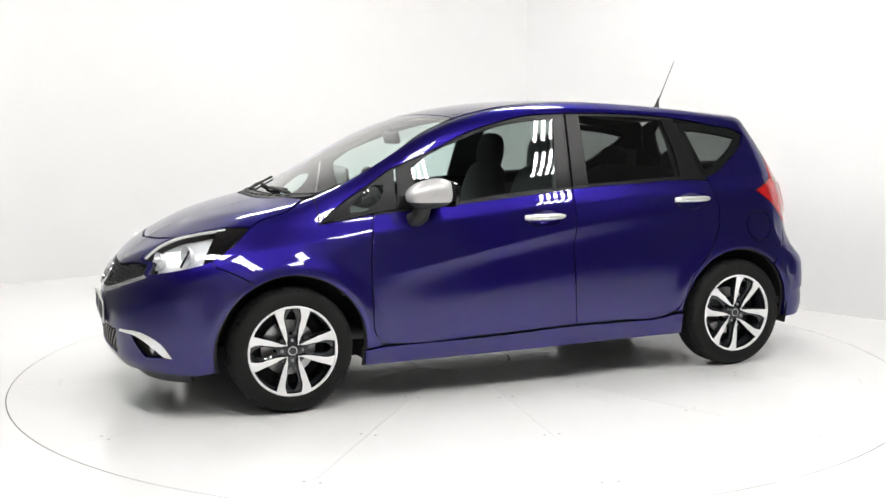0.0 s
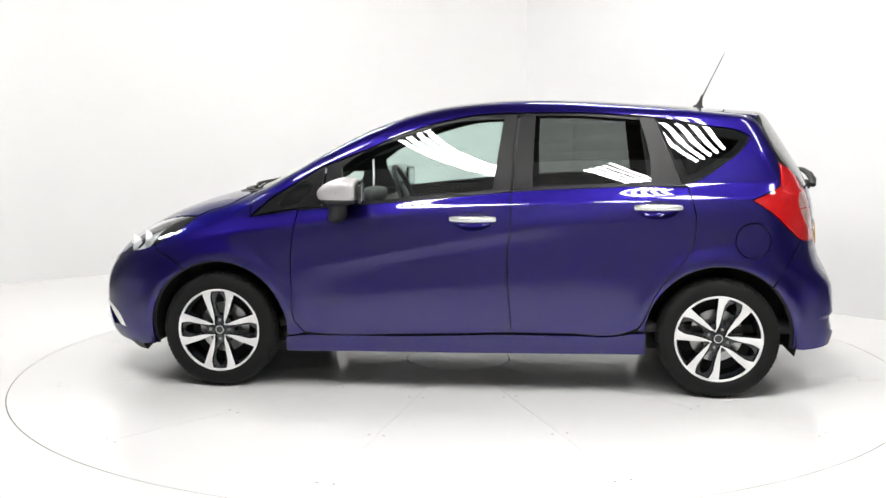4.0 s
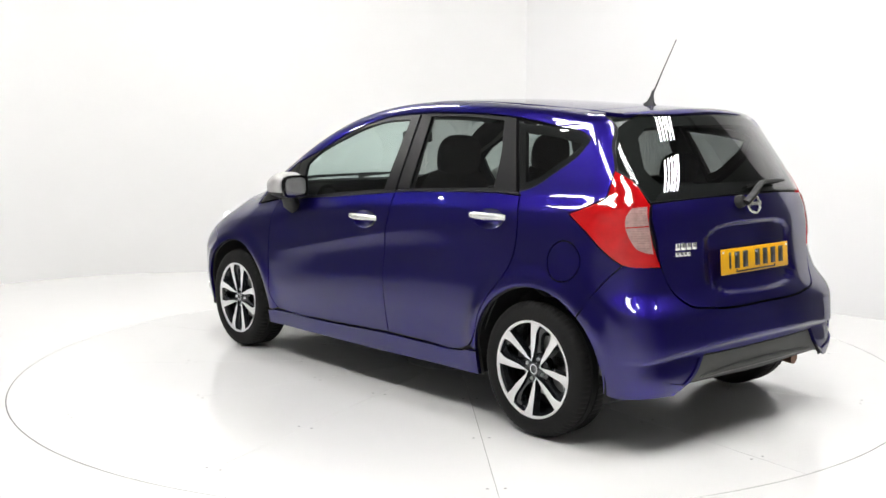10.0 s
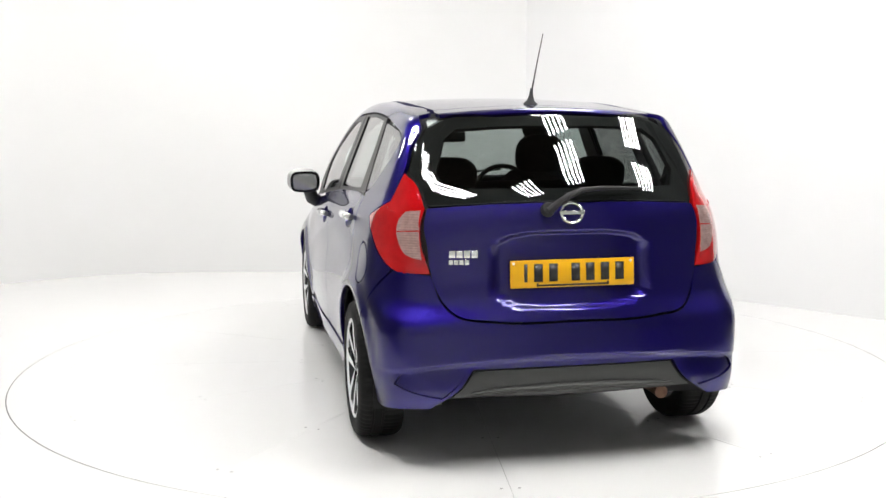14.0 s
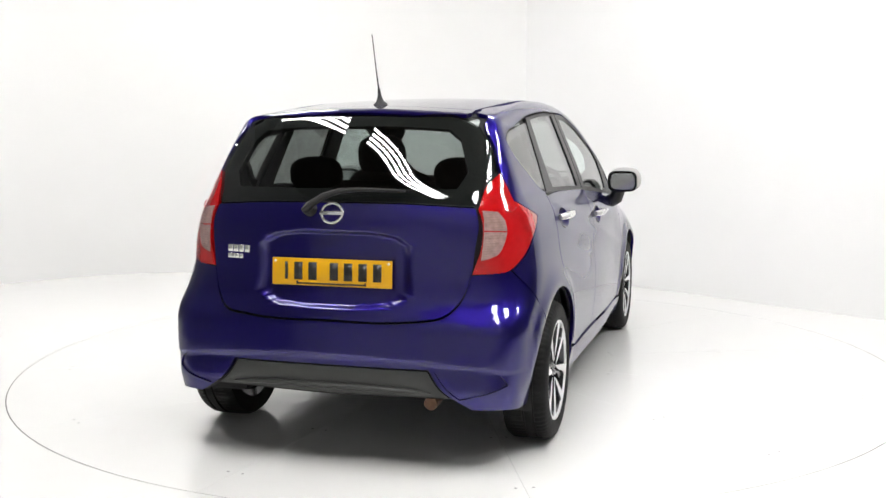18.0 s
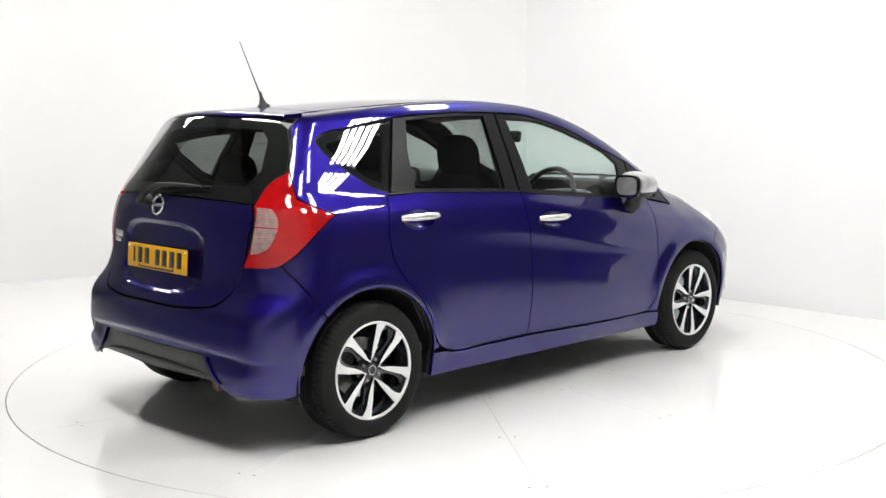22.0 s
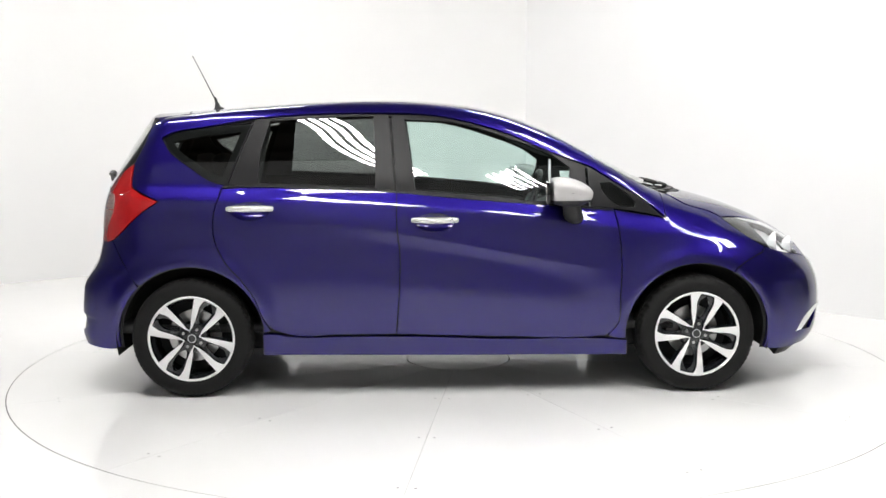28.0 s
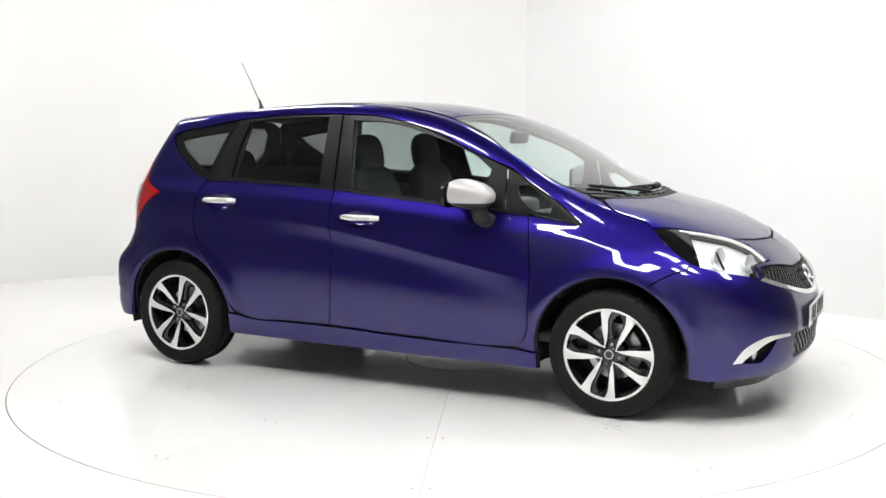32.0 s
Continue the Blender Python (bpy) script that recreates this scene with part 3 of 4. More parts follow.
panel("bonnet", both(BONNET), "top", PAINT, car, step=.035)
panel("windscreen", both([(1.285, 0), (1.25, .28), (1.16, .47), (1.105, .583), (1.01, .627), (.865, .647), (.705, .627), (.522, .563), (.338, .517), (.352, .30), (.362, 0)]), "top", SCREEN, car, backing=False, depth=.004, label="clear windscreen")
panel("scuttle", both([(1.355, 0), (1.315, .30), (1.205, .488), (1.135, .583), (1.11, .585), (1.165, .475), (1.255, .28), (1.29, 0)]), "top", BLACK, car, label="black plastic scuttle below the windscreen")
panel("roof", both([(.357, 0), (.347, .30), (.333, .519), (.1, .502), (-.5, .487), (-1.0, .479), (-1.34, .462), (-1.38, .25), (-1.39, 0)]), "top", PAINT, car, step=.05)
panel("spoiler", both([(-1.393, 0), (-1.383, .25), (-1.345, .467), (-1.45, .478), (-1.51, .474), (-1.575, .33), (-1.618, 0)]), "top", PAINT, car, step=.035)
tailgate = panel("tailgate", both([(-1.86, 0, 1.075), (-1.84, .30, 1.072), (-1.738, .566, 1.055), (-1.76, .59, 1.0), (-1.785, .583, .90), (-1.80, .57, .787), (-1.823, .518, .68), (-1.876, .476, .632), (-1.917, .357, .612), (-1.941, 0, .607)]), "rear", PAINT, car, step=.03)
panel("rear_window", both([(-1.627, 0, 1.432), (-1.60, .25, 1.428), (-1.53, .455, 1.418), (-1.525, .53, 1.378), (-1.568, .596, 1.27), (-1.606, .626, 1.196), (-1.675, .595, 1.142), (-1.743, .573, 1.062), (-1.828, .25, 1.078), (-1.845, 0, 1.081)]), "rear", PRIVACY, tailgate, backing=False, depth=.004, step=.05, label="dark rear window")
panel("glass_border", both([(-1.627, 0, 1.430), (-1.60, .25, 1.426), (-1.53, .453, 1.416), (-1.525, .526, 1.378), (-1.568, .592, 1.27), (-1.606, .622, 1.196), (-1.675, .591, 1.142), (-1.743, .569, 1.064), (-1.828, .25, 1.080), (-1.845, 0, 1.083)]), "rear", BLACK, tailgate,
      holes=[both([(-1.60, 0, 1.388), (-1.57, .25, 1.384), (-1.545, .39, 1.374), (-1.565, .45, 1.33), (-1.63, .49, 1.20), (-1.70, .47, 1.135), (-1.80, .25, 1.135), (-1.83, 0, 1.135)])], backing=False, sunk=.012, gap=0, depth=.02, step=.06, label="black border behind the rear glass")
arch_r = side3(arch(-1.3, 134, 187))
panel("rear_bumper", both([(-1.945, 0, .603), (-1.92, .357, .608), (-1.879, .476, .628), (-1.826, .518, .676)] + LAMP_R[7:5:-1] + side3(SEAM_R) + arch_r + [(-1.72, .79, .25), (-1.84, .74, .255), (-1.879, .69, .26), (-1.905, .60, .262), (-1.933, .476, .347), (-1.935, .428, .42), (-1.97, 0, .424)]), "rear", PAINT, car, holes=[SCOOP, SCOOP_R], step=.03, depth=.03)
for o in (SCOOP, SCOOP_R):
    panel("bumper_scoop", o, "rear", PAINT, car, sunk=.009, gap=-.004, backing=False, step=.02)
insert = panel("bumper_insert", both([(-1.97, 0, .420), (-1.935, .425, .416), (-1.933, .472, .345), (-1.92, .515, .305), (-1.96, .22, .30), (-1.965, 0, .298)]), "rear", DIFFUSER, car, step=.04, label="dark grey diffuser insert", sunk=.012)
bm = bmesh.new()
line = on_skin(flat_of([(-1.94, y, .335 - .012 * (abs(y) / .4) ** 2) for y in np.linspace(-.44, .44, 23)], "rear"), "rear")
tube(bm, [Vector(v) for v in line - slope(line) * .012], [.004 + .016 * math.sin(math.pi * k / 22) ** .4 for k in range(23)], 10, .8)
part("diffuser_ridge", bm, DIFFUSER, insert)
arch_f = side3(arch(1.3, 61, -13))
GRILLE = both([(2.03, 0, .69), (2.022, .14, .69), (1.966, .34, .717), (1.917, .49, .722), (1.945, .54, .675), (2.045, .37, .617), (2.09, .12, .575), (2.095, 0, .568)])
LOWGRILLE = both([(2.12, 0, .398), (2.104, .28, .402), (2.078, .42, .405), (2.08, .41, .34), (2.073, .40, .285), (2.10, .22, .285), (2.11, 0, .28)])
FOG = [(1.86, .715, .302), (1.905, .69, .372), (1.965, .63, .402), (2.02, .56, .397), (2.0, .59, .345), (1.968, .625, .296)]
FOG_R = [(x, -y, z) for x, y, z in FOG]
panel("front_bumper", both(top3([(1.89, 0), (1.877, .12), (1.85, .263), (1.813, .36)]) + LAMP_F[12:2:-1] + side3(SEAM_F) + arch_f + [(1.76, .75, .207), (1.90, .64, .217), (2.0, .48, .216), (2.06, .28, .22), (2.07, 0, .222)]), "front", PAINT, car, holes=[GRILLE, LOWGRILLE, FOG, FOG_R], step=.03)
for nm, o in (("grille", GRILLE), ("lower_grille", LOWGRILLE), ("fog_pocket", FOG), ("fog_pocket", FOG_R)):
    panel(nm, o, "front", BLACK, car, backing=False, sunk=.03, gap=-.004)

# dark lining behind the joints
bm = bmesh.new()
for k in SHELL_PIECES:
    bm.from_mesh(k)
me = bpy.data.meshes.new("inner_shell")
bm.to_mesh(me)
bm.free()
link("inner_shell", me, SHELL, car, "dark inner body shell", True)
for k in SHELL_PIECES:
    bpy.data.meshes.remove(k)
SHELL_PIECES.clear()


# wheels
POCKET_EDGE = spline((.15, .20, .25, .35, .48, .62, .78, .90, 1.0), (45, 38, 28, 20, 17, 15.5, 14.5, 11.5, 8.5))
WEDGE_EDGE = spline((.205, .22, .25, .33, .42, .6, .75, .95, 1.0), (0, 4, 8, 11.5, 14, 17, 19, 20.5, 21))


def build_wheel(x, s, turn):
    """A tyre on an alloy of four U-shaped pairs of machined blades; the outer face looks along +y before s."""
    w = link("wheel", bpy.data.meshes.new("wheel_core"), None, car)
    bm = bmesh.new()
    R, rr = .307, .218
    prof = [(rr, .0), (rr + .012, .008), (rr + .03, .012), (R - .035, .010), (R - .020, .004), (R - .012, -.002), (R - .002, -.022), (R, -.045), (R - .006, -.048), (R - .006, -.054), (R, -.057), (R, -.088), (R - .006, -.091), (R - .006, -.097), (R, -.100), (R, -.14), (R - .002, -.166), (R - .015, -.185), (rr + .02, -.19), (rr, -.18)]
    rings = lathe(bm, prof, 216)
    for k, ring in enumerate(rings):
        if k % 3 == 0:
            for i in (4, 5, 6, 7, 14, 15, 16):
                v = ring[i].co
                d = Vector((v.x, 0, v.z)).normalized()
                v -= d * (.001 if i == 4 else .0032)
                if i < 7:
                    v.y -= .0015
    part("tyre", bm, RUBBER, w)
    bm = bmesh.new()
    lathe(bm, [(rr + .004, -.004), (rr + .003, .004), (rr - .002, .006), (rr - .008, .003), (rr - .009, -.004)], 72)
    part("rim", bm, MACHINED, w)
    bm = bmesh.new()
    lathe(bm, [(rr - .007, -.001), (rr - .012, -.012), (rr - .022, -.035), (rr - .030, -.09), (rr - .030, -.17), (rr + .002, -.178), (rr + .004, -.01)], 72)
    part("barrel", bm, GUNMETAL, w, "dark wheel barrel")
    for v in range(4):
        for d in (-1, 1):
            rows = []
            bm = bmesh.new()
            for k in range(25):
                t = k / 24
                ri, ro = .0445 + t ** 1.2 * (rr - .0485), .0345 + t * (rr - .0385)
                ai = float(WEDGE_EDGE(ri / rr)) if k else 0
                ao = 45 - float(POCKET_EDGE(ro / rr)) if k else 0
                ai, ao = min(ai, 21), max(ao, ai * .4)
                row = []
                for r, a, dy, grow in ((ri, ai, -.036, -2.5), (ri, ai, -.0015, 0), (ri * .97 + ro * .03, ai * .95 + ao * .05, 0, 0), (ri * .03 + ro * .97, ai * .05 + ao * .95, 0, 0), (ro, ao, -.0015, 0), (ro, ao, -.036, 2.5)):
                    g = radians(turn + 90 * v + d * (a + grow * (1 if k else 0)))
                    y = .0025 - .019 * (1 - min(r / rr, 1)) ** 1.5 + dy
                    row.append(bm.verts.new((r * math.cos(g), y, r * math.sin(g))))
                rows.append(row)
            for a_, b_ in zip(rows, rows[1:]):
                for k in range(5):
                    bm.faces.new((a_[k], b_[k], b_[k + 1], a_[k + 1]))
            sp = part("spoke", bm, MACHINED, w, "", False)
            sp.data.materials.append(GUNMETAL)
            for f in sp.data.polygons:
                f.material_index = 0 if abs(f.normal.y) > .5 else 1
        # dark sunk web between the blades of two neighbouring pairs
        bm = bmesh.new()
        ax = radians(turn + 45 + 90 * v)
        ring = []
        for k in range(17):
            t = k / 16
            r = .05 + t * (rr - .064)
            h = radians(float(POCKET_EDGE(r / rr)) + 1.5)
            hole = radians(max(float(POCKET_EDGE(r / rr)) - 5.5, 0)) * math.sin(math.pi * min(max((r - .078) / (.192 - .078), 0), 1)) ** .45
            y0 = -.012 - .020 * (1 - t) ** 1.5
            row = []
            for a, y in ((-h, y0), (-hole - .02 * (hole > 0), y0 - .008), (-hole, y0 - .030), (hole, y0 - .030), (hole + .02 * (hole > 0), y0 - .008), (h, y0)):
                row.append(bm.verts.new((r * math.cos(ax + a), y, r * math.sin(ax + a))))
            ring.append(row)
        for a_, b_ in zip(ring, ring[1:]):
            for i in (0, 1, 3, 4):
                bm.faces.new((a_[i], b_[i], b_[i + 1], a_[i + 1]))
        part("pocket", bm, GUNMETAL, w)
        bm = bmesh.new()
        lathe(bm, [(.0005, .0), (.006, .0), (.008, -.003), (.0085, -.016)], 6)
        bmesh.ops.translate(bm, verts=bm.verts, vec=(.05 * math.cos(ax), -.014, .05 * math.sin(ax)))
        part("wheel_nut", bm, STEEL, w, "", False)
    bm = bmesh.new()
    lathe(bm, [(.0005, -.016), (.028, -.016), (.032, -.020), (.045, -.022), (.075, -.030), (.085, -.06)], 40)
    part("hub", bm, GUNMETAL, w)
    bm = bmesh.new()
    lathe(bm, [(.022, -.015), (.022, -.011), (.0185, -.011), (.0185, -.015)], 32)
    part("centre_ring", bm, CHROME, w)
    bm = bmesh.new()
    lathe(bm, [(.06, -.10), (.135, -.10), (.135, -.115), (.06, -.115)], 40)
    part("brake_disc", bm, STEEL, w)
    bm = bmesh.new()
    lathe(bm, [(.0005, -.13), (.19, -.13), (.19, -.14)], 32)
    part("wheel_back", bm, SHELL, w)
    w.matrix_basis = pose(x, s * .825, .307, 0, 0, 0 if s > 0 else 180)
    return w


for x in (1.3, -1.3):
    for s in (1, -1):
        build_wheel(x, s, {(1.3, 1): 45, (-1.3, 1): 68, (1.3, -1): 59, (-1.3, -1): 75}[(x, s)])
        bm = bmesh.new()
        lathe(bm, [(.39, -.01), (.39, -.30), (.0005, -.30)], 48)
        bmesh.ops.bisect_plane(bm, geom=bm.verts[:] + bm.edges[:] + bm.faces[:], plane_co=(0, 0, -.09), plane_no=(0, 0, -1), clear_outer=True)
        ob = part("wheel_well", bm, SHELL, car, "dark wheel well")
        ob.matrix_basis = pose(x, s * .80, .307, 0, 0, 0 if s > 0 else 180)
bm = bmesh.new()
box(bm, 2.9, 1.1, .12, pose(.2, 0, .25), .03)
part("underbody", bm, SHELL, car, "dark underbody")


# ---- fittings of the car ----
def blob(bm, rx, ry, rz, e1=0.5, e2=0.5, m=None, nu=20, nv=12):
    """A rounded block: a superellipsoid; small e: boxy."""
    def sp(w, e):
        return math.copysign(abs(w) ** e, w)
    rows = []
    for j in range(1, nv):
        v = -math.pi / 2 + math.pi * j / nv
        rows.append([bm.verts.new((rx * sp(math.cos(v), e1) * sp(math.cos(2 * math.pi * i / nu), e2), ry * sp(math.cos(v), e1) * sp(math.sin(2 * math.pi * i / nu), e2), rz * sp(math.sin(v), e1))) for i in range(nu)])
    lo, hi = bm.verts.new((0, 0, -rz)), bm.verts.new((0, 0, rz))
    for a, b in zip(rows, rows[1:]):
        for i in range(nu):
            bm.faces.new((a[i], a[(i + 1) % nu], b[(i + 1) % nu], b[i]))
    for i in range(nu):
        bm.faces.new((lo, rows[0][(i + 1) % nu], rows[0][i]))
        bm.faces.new((hi, rows[-1][i], rows[-1][(i + 1) % nu]))
    vs = [v for r in rows for v in r] + [lo, hi]
    if m is not None:
        bmesh.ops.transform(bm, matrix=m, verts=vs)
    return vs


def seat_on(P, N, up=(0, 0, 1)):
    """A pose on the skin: z along the normal, y near up."""
    z = Vector(N).normalized()
    x = Vector(up).cross(z).normalized()
    y = z.cross(x)
    return Matrix.Translation(P) @ Matrix((x, y, z)).transposed().to_4x4()


def spot(q, way):
    P = on_skin([q], way)
    return Vector(P[0]), Vector(slope(P)[0])


def flip(m):
    return Matrix.Diagonal((1, -1, 1, 1)) @ m


def mirrored(bm, s):
    if s < 0:
        bmesh.ops.transform(bm, matrix=Matrix.Diagonal((1, -1, 1, 1)), verts=bm.verts)
    return bm


def skin_line(pts, way, step=0.02, lift=0.0):
    """A line along the skin through flat points."""
    c = curve(pts, step, 60, closed=False)
    P = on_skin(c, way)
    return [Vector(p) for p in P + slope(P) * lift]


def handle(s, door, x, z, keyhole):
    bm = bmesh.new()
    q = [(x + .098 * j / 6 * math.cos(2 * math.pi * k / 28), z - .006 + .046 * j / 6 * math.sin(2 * math.pi * k / 28)) for j in range(7) for k in range(28)]
    P = on_skin(q, "side")
    deep = np.repeat([.026 * (1 - (j / 6) ** 2.5) - .0006 for j in range(7)], 28)
    P = P - slope(P) * deep[:, None]
    rings = [[bm.verts.new(v) for v in P[28 * j:28 * j + 28]] for j in range(7)]
    for a, b in zip(rings, rings[1:]):
        for k in range(28):
            bm.faces.new((a[k], a[(k + 1) % 28], b[(k + 1) % 28], b[k]))
    part("handle_cup", mirrored(bm, s), PAINT, door, "hollow behind the door handle", angle=80)
    P, N = spot((x, z), "side")
    m = seat_on(P, N)
    line, rad = [], []
    for k in range(13):
        u = -1 + 2 * k / 12
        line.append(m @ Vector((.113 * u, .004 * u * u, .030 - .022 * abs(u) ** 5)))
        rad.append(.0175 - .004 * abs(u) ** 3)
    bm = bmesh.new()
    tube(bm, line, rad, 12, 1.0)
    h = part("door_handle", mirrored(bm, s), SATINCHROME, door, "chrome pull handle", angle=60)
    if keyhole:
        bm = bmesh.new()
        lathe(bm, [(.0005, .004), (.007, .004), (.008, .0)], 16, "Z")
        bmesh.ops.transform(bm, matrix=m @ Matrix.Translation((-.088, .002, .045)), verts=bm.verts)
        part("lock_cap", mirrored(bm, s), STEEL, h)


def wing_mirror(s):
    base = Matrix.Translation((.612, .885, 1.05))
    bm = bmesh.new()
    blob(bm, .122, .096, .074, .75, .7, base @ pose(0, 0, 0, 0, 6, -14), 28, 16)
    for v in bm.verts:
        # cut flat at the back, drawn out to the front
        k = min(max((v.co.x - .58) / .17, 0), 1.0)
        v.co.z = 1.04 + (v.co.z - 1.04) * (1 - .42 * k * k) - .006 * k
        v.co.x = max(v.co.x, .512 + .10 * (v.co.y - .80))
    bmesh.ops.bisect_plane(bm, geom=bm.verts[:] + bm.edges[:] + bm.faces[:], plane_co=(0, 0, 1.012), plane_no=(0, 0, -1), clear_outer=True)
    mir = part("door_mirror", mirrored(bm, s), SILVER, car, "silver door mirror cap on a black foot", angle=50)
    bm = bmesh.new()
    blob(bm, .117, .092, .070, .75, .7, base @ pose(0, 0, -.003, 0, 6, -14), 28, 16)
    for v in bm.verts:
        k = min(max((v.co.x - .58) / .17, 0), 1.0)
        v.co.z = 1.04 + (v.co.z - 1.04) * (1 - .42 * k * k) - .006 * k
        v.co.x = max(v.co.x, .519 + .10 * (v.co.y - .80))
    bmesh.ops.bisect_plane(bm, geom=bm.verts[:] + bm.edges[:] + bm.faces[:], plane_co=(0, 0, 1.0125), plane_no=(0, 0, 1), clear_outer=True)
    part("mirror_underside", mirrored(bm, s), BLACK, mir, "black lower half", angle=50)
    bm = bmesh.new()
    slab(bm, [(.089 * math.copysign(abs(math.cos(a)) ** .5, math.cos(a)), .063 * math.copysign(abs(math.sin(a)) ** .6, math.sin(a))) for a in np.linspace(0, 2 * math.pi, 33)[:-1]], .016, Matrix.Translation((.519, .886, 1.046)) @ pose(0, 0, 0, 90, 0, -84))
    part("mirror_surround", mirrored(bm, s), GLOSSBLACK, mir, "black rim round the mirror glass")
    bm = bmesh.new()
    slab(bm, [(.072 * math.copysign(abs(math.cos(a)) ** .5, math.cos(a)), .049 * math.copysign(abs(math.sin(a)) ** .6, math.sin(a))) for a in np.linspace(0, 2 * math.pi, 33)[:-1]], .004, Matrix.Translation((.5055, .887, 1.046)) @ pose(0, 0, 0, 90, 0, -84))
    part("mirror_glass", mirrored(bm, s), CHROME, mir, "mirror glass")
    bm = bmesh.new()
    line = [(.66, .775, .93), (.655, .80, .915), (.645, .83, .935), (.635, .85, .985), (.63, .86, 1.02)]
    tube(bm, line, [.045, .05, .05, .046, .04], 14, .8)
    part("mirror_foot", mirrored(bm, s), BLACK, mir, "black mirror foot", angle=60)
    bm = bmesh.new()
    tube(bm, [(.707, .915, 1.036), (.692, .942, 1.040), (.66, .966, 1.045), (.62, .977, 1.049), (.57, .972, 1.052)], .0048, 8)
    part("repeater_lamp", mirrored(bm, s), GLOSSBLACK, mir, "narrow dark side repeater")


def lamps(s, tail, head):
    # tail lamp: a bright red lens inside a dark red border, a clear ribbed field in two halves by the tailgate
    panel("inner_lens", LAMP_R, "rear", REDLENS, tail, side=s, backing=False, gap=.011, lift=.002, depth=.004, step=.02, label="bright red lens inside a dark red border")
    up = [(-1.696, .642, 1.037), (-1.714, .618, 1.039), (-1.732, .590, 1.043), (-1.746, .604, 1.003), (-1.759, .607, .966), (-1.704, .691, .960), (-1.692, .675, 1.002)]
    dn = [(-1.704, .691, .955), (-1.759, .607, .961), (-1.776, .609, .899), (-1.786, .606, .848), (-1.770, .637, .854), (-1.750, .665, .867), (-1.728, .685, .906)]
    for o, lab in ((up, "pale reversing lamp lens"), (dn, "pale indicator lens")):
        f = panel("clear_field", o, "rear", CLEARLENS, tail, side=s, backing=False, gap=0, lift=.0045, depth=.005, step=.015, label=lab)
        q = flat_of(o, "rear")
        bm = bmesh.new()
        for z in np.arange(q[:, 1].min() + .008, q[:, 1].max() - .004, .010):
            xs = [a[0] + (b[0] - a[0]) * (z - a[1]) / (b[1] - a[1]) for a, b in zip(q, np.roll(q, -1, 0)) if (a[1] > z) != (b[1] > z)]
            if len(xs) == 2 and abs(xs[0] - xs[1]) > .02:
                lo, hi = min(xs) + .006, max(xs) - .006
                tube(bm, skin_line([(lo, z), ((lo + hi) / 2, z), (hi, z)], "rear", .02, .0045), .0022, 6)
        part("lens_ribs", mirrored(bm, s), CLEARLENS, f, "fine clear ribs")
    bm = bmesh.new()
    tube(bm, skin_line(flat_of([(-1.60, .70, 1.055), (-1.64, .69, 1.035), (-1.665, .675, 1.035)], "rear"), "rear", .02, .002), .003, 6)
    part("lens_crease", mirrored(bm, s), REDLENS, tail)
    # headlamp: dark rear corner, two bowls, a bright bar
    panel("dark_corner", snap([(1.60, .562, .888), (1.56, .585, .892), (1.47, .645, .892), (1.468, .66, .886), (1.518, .698, .848), (1.595, .732, .79), (1.663, .744, .753), (1.70, .733, .742), (1.675, .69, .795), (1.635, .625, .852)]), "front", GLOSSBLACK, head, side=s, backing=False, gap=0, sunk=.006, depth=.01, step=.025, label="black rear end of the lamp")
    for u, v, r, nm in ((1.735, .60, .052, "low_beam_bowl"), (1.85, .495, .046, "high_beam_bowl")):
        z = .775 if nm == "low_beam_bowl" else .745
        P, N = spot(flat_of([(u, v, z)], "front")[0], "front")
        bm = bmesh.new()
        lathe(bm, [(r, .0), (r * .97, -.004), (r * .85, -.018), (r * .6, -.034), (r * .3, -.042), (.0005, -.044)], 28, "Z")
        bmesh.ops.transform(bm, matrix=Matrix.Translation(P - N * .012) @ Vector((.92, .30, 0.1)).to_track_quat("Z", "Y").to_matrix().to_4x4(), verts=bm.verts)
        part(nm, mirrored(bm, s), REFLECTOR, head, "round bright lamp bowl", angle=70)
        bm = bmesh.new()
        blob(bm, .018, .018, .018, 1, 1, Matrix.Translation(P - N * .035), 14, 8)
        part("bulb", mirrored(bm, s), LENS if nm == "low_beam_bowl" else REFLECTOR, head)
    bm = bmesh.new()
    tube(bm, skin_line(flat_of([(1.715, .57, .808), (1.74, .607, .781), (1.764, .636, .753), (1.782, .655, .732)], "front"), "front", .02, -.014), .006, 8)
    part("lamp_rib", mirrored(bm, s), GLOSSBLACK, head)
    bm = bmesh.new()
    tube(bm, skin_line(flat_of([(1.56, .585, .89), (1.69, .49, .864), (1.79, .41, .83), (1.86, .385, .795), (1.93, .40, .745)], "front"), "front", .02, -.010), .007, 8)
    part("lamp_brow", mirrored(bm, s), REFLECTOR, head, "bright brow along the lamp's top")


